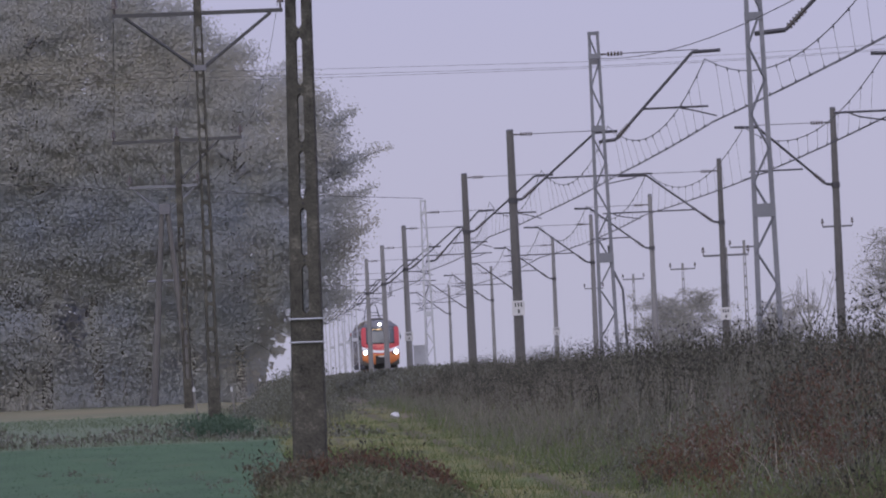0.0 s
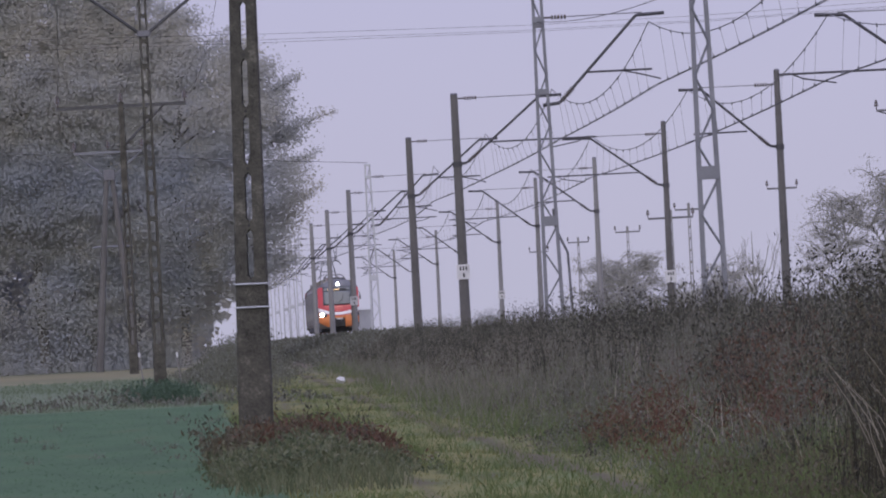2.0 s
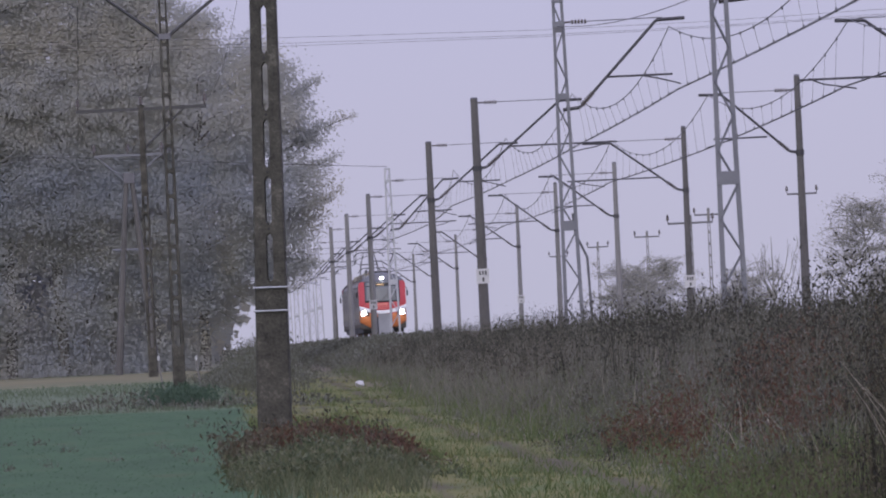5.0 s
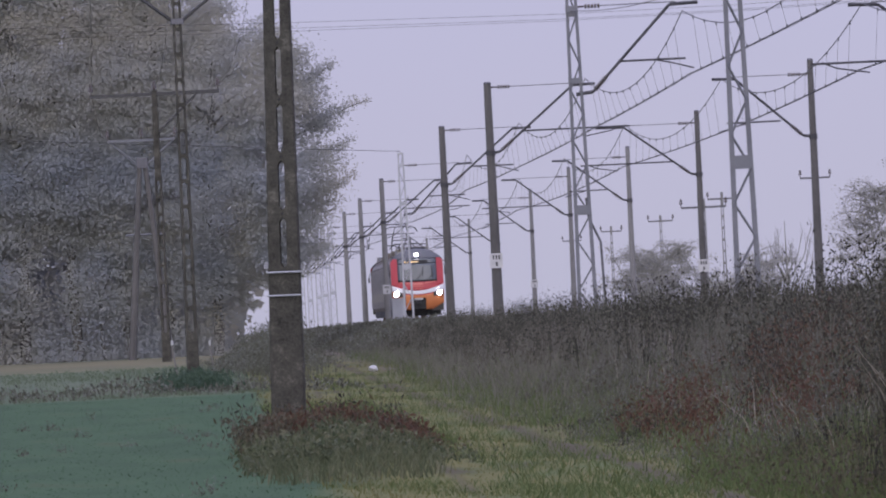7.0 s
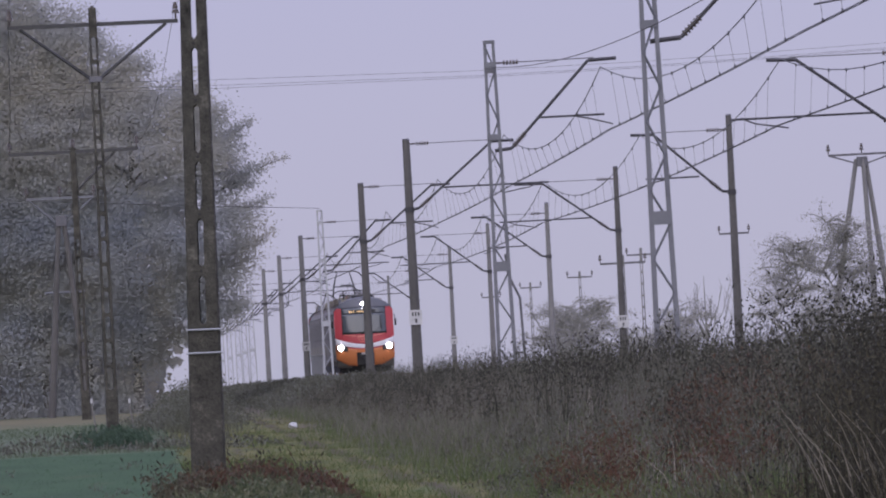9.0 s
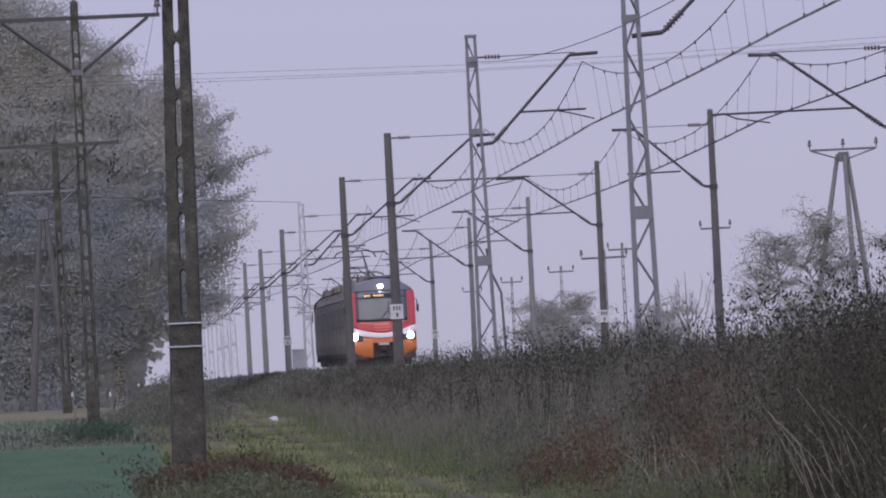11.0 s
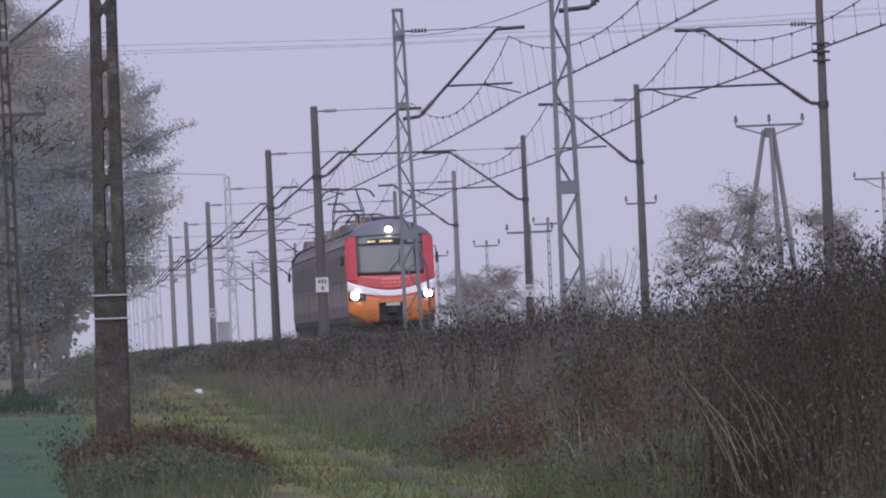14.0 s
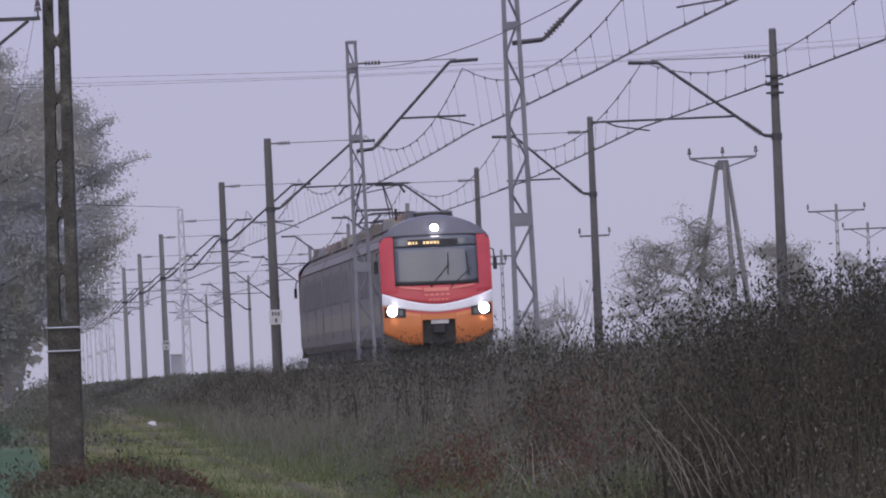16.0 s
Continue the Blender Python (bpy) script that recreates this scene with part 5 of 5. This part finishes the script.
def nose_patch(left, right, low, high, out=0.0, nx=24, nz=10):
    """A patch of the cab's skin between x = left..right and z = low(x)..high(x)."""
    sh = Shape()
    vs = []
    for j in range(nz + 1):
        for i in range(nx + 1):
            x = left + (right - left) * i / nx
            a, b = low(x), high(x)
            z = a + (b - a) * j / nz
            vs.append((x, nose_y(x, z) - out, z))
    fs = [(j * (nx + 1) + i, j * (nx + 1) + i + 1, (j + 1) * (nx + 1) + i + 1, (j + 1) * (nx + 1) + i) for j in range(nz) for i in range(nx)]
    k = len(vs)
    back = [(x, y + 0.05 + out, z) for x, y, z in vs]
    fs += [tuple(k + i for i in f[::-1]) for f in fs]
    w = nx + 1
    rim = list(range(w)) + [w * j + nx for j in range(1, nz + 1)] + [w * nz + i for i in range(nx - 1, -1, -1)] + [w * j for j in range(nz - 1, 0, -1)]
    fs += [(rim[i], k + rim[i], k + rim[(i + 1) % len(rim)], rim[(i + 1) % len(rim)]) for i in range(len(rim))]
    return sh.add(vs + back, fs)


def side_ring(y, end=False):
    pts = [(-1.30, 0.55), (-1.42, 0.75), (-HALF, 1.1), (-HALF, 2.6), (-1.41, 3.1), (-1.3, 3.35), (-1.0, 3.62), (-0.5, 3.8), (0, 3.85), (0.5, 3.8), (1.0, 3.62), (1.3, 3.35), (1.41, 3.1), (HALF, 2.6), (HALF, 1.1), (1.42, 0.75), (1.30, 0.55)]
    return [(x, y, z) for x, z in pts]


def window_glass(side, y0, y1, z0, z1):
    x = HALF * side
    ring = [(y0 + 0.08, z0), (y1 - 0.08, z0), (y1, z0 + 0.08), (y1, z1 - 0.08), (y1 - 0.08, z1), (y0 + 0.08, z1), (y0, z1 - 0.08), (y0, z0 + 0.08)]
    return Shape().prism([(x - 0.03 * side, a, b) for a, b in ring], [(x + 0.012 * side, a, b) for a, b in ring])


def build_car(train, start, length, nose=0, tail=0):
    sh = Shape()
    a = start + (0.95 if nose else 0.25)
    b = start + length - (0.95 if tail else 0.25)
    rings = [side_ring(a)] + [side_ring(a + (b - a) * k / 6) for k in range(1, 6)] + [side_ring(b)]
    k = len(rings[0])
    faces = [(j * k + i, j * k + (i + 1) % k, (j + 1) * k + (i + 1) % k, (j + 1) * k + i) for j in range(6) for i in range(k)]
    sh.add([p for r in rings for p in r], faces + [tuple(range(k))[::-1], tuple(range(6 * k, 7 * k))])
    body = part("car_body", sh, GREY, train, "grey painted carriage body")
    roof = Shape()
    ring = [(x, z + 0.015) for x, _, z in side_ring(0)[5:12]]
    roof.prism([(x, a, z) for x, z in ring] + [(1.1, a, 3.3), (-1.1, a, 3.3)], [(x, b, z) for x, z in ring] + [(1.1, b, 3.3), (-1.1, b, 3.3)])
    part("roof", roof, ROOF_DIRTY, body, "sooty brown-grey carriage roof")
    skirt = Shape().box(-1.28, 1.28, a + 0.3, b - 0.3, 0.2, 0.62, 0.05)
    part("underframe", skirt, BLACK, body)
    for side in (-1, 1):
        e = HALF * side
        part("lower_panel", Shape().prism([(e - 0.02 * side, a, 1.1), (e + 0.006 * side, a, 1.12), (e + 0.006 * side, a, 1.58), (e - 0.02 * side, a, 1.6)], [(e - 0.02 * side, b, 1.1), (e + 0.006 * side, b, 1.12), (e + 0.006 * side, b, 1.58), (e - 0.02 * side, b, 1.6)]), PANEL, body, "dusty olive-grey lower side panel")
        part("gutter", Shape().tube([(1.42 * side, a, 3.1), (1.42 * side, b, 3.1)], 0.022, 5), ROOF_DIRTY, body)
        y = a + 1.0
        while y + 1.3 < b - 0.5:
            mid = y + 0.65 - start
            if abs(mid - length * 0.3) < 0.9 or abs(mid - length * 0.72) < 0.9:
                part("door", window_glass(side, y, y + 1.3, 0.95, 3.0), GREY, body)
                part("door_glass", window_glass(side, y + 0.3, y + 1.0, 1.7, 2.8).mesh("door_glass"), SIDE_GLASS, body).location.x = 0.008 * side
            else:
                part("window", window_glass(side, y, y + 1.3, 1.9, 2.85), SIDE_GLASS, body)
            y += 1.62
    for y in (start + 3.2, start + length - 3.2):
        bogie = part("bogie", Shape().box(-1.15, 1.15, y - 1.8, y + 1.8, 0.32, 0.6, 0.05), BLACK, train)
        for dy in (-1.25, 1.25):
            for x in (-0.75, 0.75):
                part("wheel", Shape().tube([(x - 0.065, y + dy, 0.46), (x + 0.065, y + dy, 0.46)], 0.46, 20), RUST, bogie)
    roof_gear(body, start, length, 300 + int(start))
    for k in range(4):
        y = start + length * (0.2 + 0.19 * k)
        part("roof_box", Shape().prism([(-0.75, y - 1.2, 3.7), (0.75, y - 1.2, 3.7), (0.75, y + 1.2, 3.7), (-0.75, y + 1.2, 3.7)], [(-0.6, y - 1.0, 4.06), (0.6, y - 1.0, 4.06), (0.6, y + 1.0, 4.06), (-0.6, y + 1.0, 4.06)]), RUST if k % 2 else ROOF_DIRTY, body)


def roof_gear(body, start, length, seed):
    """Sooty resistor cases, vents and cable ducts along both edges of a roof, uneven in size."""
    rng = np.random.default_rng(seed)
    for side in (-1, 1):
        y = start + 1.6
        while y < start + length - 2.2:
            w, d, h = rng.uniform(0.7, 1.7), rng.uniform(0.28, 0.45), rng.uniform(0.12, 0.34)
            x = side * rng.uniform(0.82, 0.98)
            case = Shape().prism([(x - d / 2, y, 3.5), (x + d / 2, y, 3.5), (x + d / 2, y + w, 3.5), (x - d / 2, y + w, 3.5)], [(x - d / 2 + 0.05, y + 0.06, 3.62 + h), (x + d / 2 - 0.05, y + 0.06, 3.62 + h), (x + d / 2 - 0.05, y + w - 0.06, 3.62 + h), (x - d / 2 + 0.05, y + w - 0.06, 3.62 + h)])
            part("roof_case", case, (RUST, ROOF_DIRTY, PANEL, ROOF)[int(rng.integers(0, 4))], body)
            y += w + rng.uniform(0.15, 1.1)
        part("cable_duct", Shape().tube([(1.12 * side, start + 1.2, 3.6), (1.12 * side, start + length - 1.2, 3.6)], 0.035, 6), ROOF_DIRTY, body)


def pantograph(train, y, raised):
    p = part("pantograph", Shape().box(-0.8, 0.8, y - 0.7, y + 0.7, 3.95, 4.02), TUBE, train, "diamond pantograph on the roof")
    for x in (-0.7, 0.7):
        for dy in (-0.6, 0.6):
            part("roof_insulator", Shape().tube([(x, y + dy, 3.7), (x, y + dy, 3.98)], 0.07, 8), RUST, p)
    h = 5.55 if raised else 4.4
    knee = (4.0 + h) / 2
    for s in (-1, 1):
        d = 1.15 if raised else 1.5
        for x in (-0.6, 0.6):
            part("arm_tube", Shape().tube([(x, y + 0.35 * s, 4.02), (x * 0.9, y + d * s, knee), (x * 0.55, y + 0.1 * s, h)], 0.025, 5), TUBE, p)
        part("cross_tube", Shape().tube([(-0.55, y + d * s, knee), (0.55, y + d * s, knee)], 0.02, 5), TUBE, p)
    for dy in (-0.18, 0.18):
        part("collector_bow", Shape().tube([(-1.0, y + dy, h - 0.28), (-0.85, y + dy, h - 0.06), (-0.6, y + dy, h + 0.03), (0.6, y + dy, h + 0.03), (0.85, y + dy, h - 0.06), (1.0, y + dy, h - 0.28)], 0.03, 6), TUBE, p)


def cab(train, tail=False):
    """The cab front; the rear cab of the unit is the same, turned about."""
    hold = train
    made = set(train.children)

    def flat(z):
        return lambda x: z

    ws_lo, ws_hi = 2.10, 3.36

    def side_hi(x):
        return min(3.42, roof_z(x) - 0.02)

    part("cab_pillar", nose_patch(-HALF, -1.04, flat(1.86), side_hi, 0, 10, 14), RED, hold, smooth=True)
    part("cab_pillar", nose_patch(1.04, HALF, flat(1.86), side_hi, 0, 10, 14), RED, hold, smooth=True)
    part("roof_dome", nose_patch(-1.43, 1.43, lambda x: min(3.38, roof_z(x) - 0.06), roof_z, 0.02, 30, 10), ROOF, hold, "slate grey rounded roof dome", smooth=True)
    crown = Shape()
    xs = [HALF * (-1 + k / 12) for k in range(25)]
    for j in range(6):
        ya, yb = j / 6, (j + 1) / 6
        vs = []
        for t in (ya, yb):
            for x in xs:
                z0 = roof_z(x)
                y0 = nose_y(x, z0) - 0.02
                vs.append((x * (1 - 0.02 * t), y0 + (1.35 - y0) * t, z0 + 0.07 * math.sin(t * math.pi / 2) * (1 - abs(x) / HALF)))
        crown.add(vs, [(i, i + 1, 25 + i + 1, 25 + i) for i in range(24)])
    part("cab_roof", crown, ROOF, hold, smooth=True)
    for s in (-1, 1):
        ring0 = [(HALF * s, nose_y(HALF, z), z) for z in (0.75, 1.1, 1.6, 2.1, 2.6, 3.0, 3.28)]
        ring1 = [(HALF * s, 1.1, z) for z in (0.75, 1.1, 1.6, 2.1, 2.6, 3.0, 3.28)]
        part("cab_side", Shape().add(ring0 + ring1, [(i, i + 1, 7 + i + 1, 7 + i) for i in range(6)]), GREY, hold)
        part("cab_edge", Shape().tube([(1.435 * s, nose_y(HALF, z) - 0.01, z) for z in (1.9, 2.3, 2.8, 3.2)], 0.03, 6), RED, hold)
        part("side_window", Shape().box(1.44 * s - 0.02, 1.44 * s + 0.02, 0.62, 1.0, 2.15, 2.95), GLASS, hold)
    part("windscreen_surround", nose_patch(-1.10, 1.10, flat(ws_lo - 0.03), flat(ws_hi + 0.03), 0.012, 20, 10), BLACK, hold, smooth=True)
    part("windscreen", nose_patch(-1.07, 1.07, lambda x: ws_lo + 0.05 * (abs(x) / 1.07) ** 8, lambda x: 3.07, 0.02, 20, 10), GLASS, hold, "dark tinted windscreen", smooth=True)
    part("display_pane", nose_patch(-1.07, 1.07, flat(3.078), lambda x: ws_hi - 0.06 * (abs(x) / 1.07) ** 8, 0.022, 20, 4), GLASS, hold, smooth=True)
    part("display_box", nose_patch(-0.72, 0.6, flat(3.10), flat(3.28), 0.026, 12, 2), BLACK, hold)
    for x0, x1 in ((-0.72, -0.62), (-0.6, -0.54), (-0.52, -0.47), (-0.32, -0.26), (-0.24, -0.15), (-0.13, -0.06), (-0.04, 0.03), (0.05, 0.1)):
        part("display_bar", nose_patch(x0 + 0.01, x1, flat(3.155), flat(3.225), 0.032, 2, 2), AMBER, hold, "amber lit display")
    for x0, z0, x1, z1 in ((-0.18, 2.02, 0.34, 2.62), (0.36, 2.02, 0.92, 2.5), (0.3, 2.35, 0.32, 2.9), (0.86, 2.3, 0.8, 2.92)):
        part("wiper", Shape().tube([(x0, nose_y(x0, z0) - 0.06, z0), (x1, nose_y(x1, z1) - 0.05, z1)], 0.016, 5), BLACK, hold)

    def white_hi(x):
        return 1.56 + 0.34 * (abs(x) / HALF) ** 1.7

    def white_lo(x):
        return 1.36 + 0.22 * (abs(x) / HALF) ** 1.6

    part("chin_panel", nose_patch(-HALF, HALF, white_hi, lambda x: ws_lo - 0.02 if abs(x) < 1.1 else 1.9, 0, 40, 6), RED, hold, smooth=True)
    for s in (-1, 1):
        a, b = sorted((0.4 * s, 0.98 * s))
        part("eyebrow", nose_patch(a, b, lambda x: 1.93 + 0.10 * (abs(x) / 0.98) ** 2, lambda x: 1.985 + 0.095 * (abs(x) / 0.98) ** 2, 0.035, 12, 2), FOLD, hold, "salmon-red raised fold")
    part("grab_panel", nose_patch(-0.36, 0.3, flat(1.90), flat(2.0), 0.03, 8, 2), FOLD, hold)
    for z, x0, x1 in ((1.79, -0.34, 0.36), (1.66, -0.24, 0.30)):
        for k in range(5):
            w = (x1 - x0) / 5
            part("letter_bar", nose_patch(x0 + k * w, x0 + (k + 0.7) * w, flat(z), flat(z + 0.05), 0.012, 2, 2), FOLD, hold)
    part("white_band", nose_patch(-HALF, HALF, white_lo, white_hi, 0.004, 40, 5), WHITE, hold, smooth=True)
    part("red_line", nose_patch(-0.9, 0.9, lambda x: white_lo(x) - 0.06, white_lo, 0.002, 30, 2), RED, hold)
    for s in (-1, 1):
        a, b = sorted((0.43 * s, HALF * s))
        part("bumper", nose_patch(a, b, lambda x: 0.50 + 0.02 * (abs(x) > 0.5) + 0.34 * max(0.0, (abs(x) - 0.82) / (HALF - 0.82)), lambda x: white_lo(x) - (0.06 if abs(x) < 0.9 else 0), 0, 16, 8), ORANGE, hold, "orange lower front", smooth=True)
        a, b = sorted((0.86 * s, 1.41 * s))
        part("headlight_housing", nose_patch(a, b, lambda x: 1.19 + 0.05 * abs(x), lambda x: 1.47 + 0.12 * (abs(x) - 0.86), 0.012, 8, 5), BLACK, hold)
        y = nose_y(1.2, 1.42)
        lamp = part("headlight", Shape().tube([(1.2 * s, y - 0.035, 1.42), (1.2 * s, y - 0.075, 1.42)], 0.135, 20, 0.12), LAMP, hold, "lit white headlight")
        part("lamp_rim", Shape().tube([(1.2 * s, y + 0.05, 1.42), (1.2 * s, y - 0.035, 1.42)], 0.16, 20), STEEL, lamp)
        part("tail_light", Shape().tube([(0.98 * s, nose_y(0.98, 1.36) + 0.02, 1.36), (0.98 * s, nose_y(0.98, 1.36) - 0.03, 1.36)], 0.07, 14), GLASS, hold)
        mirror = part("mirror_arm", Shape().tube([(1.43 * s, 0.7, 3.0), (1.54 * s, 0.6, 2.95), (1.57 * s, 0.6, 2.6)], 0.02, 5), BLACK, hold)
        part("mirror", Shape().box(1.57 * s - 0.05, 1.57 * s + 0.05, 0.56, 0.64, 2.42, 2.75, 0.02), BLACK, mirror)
    part("bumper_top", nose_patch(-0.45, 0.45, flat(1.16), lambda x: white_lo(x) - 0.06, 0, 10, 3), ORANGE, hold)
    part("coupler_recess", Shape().box(-0.43, 0.43, 0.14, 0.5, 0.55, 1.18), BLACK, hold)
    part("coupler", Shape().box(-0.16, 0.16, -0.12, 0.3, 0.82, 1.02, 0.03), BLACK, hold)
    part("fleet_plate", Shape().box(-0.2, 0.26, 0.03, 0.06, 1.05, 1.16), PLATE, hold)
    y = nose_y(0, 3.58)
    lamp = part("top_light", Shape().tube([(0, y - 0.03, 3.58), (0, y - 0.07, 3.56)], 0.095, 18), LAMP, hold, "lit white top lamp")
    part("lamp_rim", Shape().tube([(0, y + 0.1, 3.59), (0, y - 0.03, 3.58)], 0.13, 18), BLACK, lamp)
    part("snow_plough", nose_patch(-1.2, 1.2, flat(0.16), flat(0.62), -0.05, 16, 3), BLACK, hold)
    for s in (-1, 1):
        a, b = sorted((0.7 * s, 1.42 * s))
        part("lower_fairing", nose_patch(a, b, flat(0.42), flat(1.0), -0.04, 10, 4), FAIRING, hold, "dusty grey lower fairing", smooth=True)
    fair = Shape().box(-0.55, 0.55, 1.3, 3.6, 3.78, 4.02, 0.1)
    part("roof_fairing", fair, ROOF, hold)
    part("horn_box", Shape().box(-0.5, 0.5, 0.95, 1.25, 3.85, 3.98, 0.03), BLACK, hold)
    part("aerial", Shape().tube([(-0.9, 2.4, 3.6), (-0.9, 2.4, 4.15)], 0.04, 6), BLACK, hold)
    if tail:
        for ob in set(train.children) - made:
            ob.matrix_basis = pose(0, 64.5, 0, 0, 0, 180)


def build_train():
    train = tagged(new("electric_train"), "red, orange and grey electric multiple-unit train with lit headlights", "train")
    build_car(train, 0, 21.5, nose=1)
    build_car(train, 21.5, 21.5)
    build_car(train, 43, 21.5, tail=1)
    for y in (21.5, 43):
        part("gangway", Shape().box(-1.1, 1.1, y - 0.3, y + 0.3, 0.9, 3.5, 0.1), BLACK, train)
    cab(train)
    cab(train, True)
    pantograph(train, 24.5, False)
    pantograph(train, 38, True)
    return train


TRAIN = build_train()


def motions():
    # it gathers speed from 28 to 32 metres a second
    rows = []
    for k in range(33):
        t = 0.5 * k
        y = 723 - 27.9 * t - 0.125 * t * t
        tilt = math.degrees(math.atan2(rail_top(y + 64.5) - rail_top(y), 64.5))
        rows.append((t, pose(TRACKS[0], y, rail_top(y), tilt)))
    walk(TRAIN, rows)


motions()
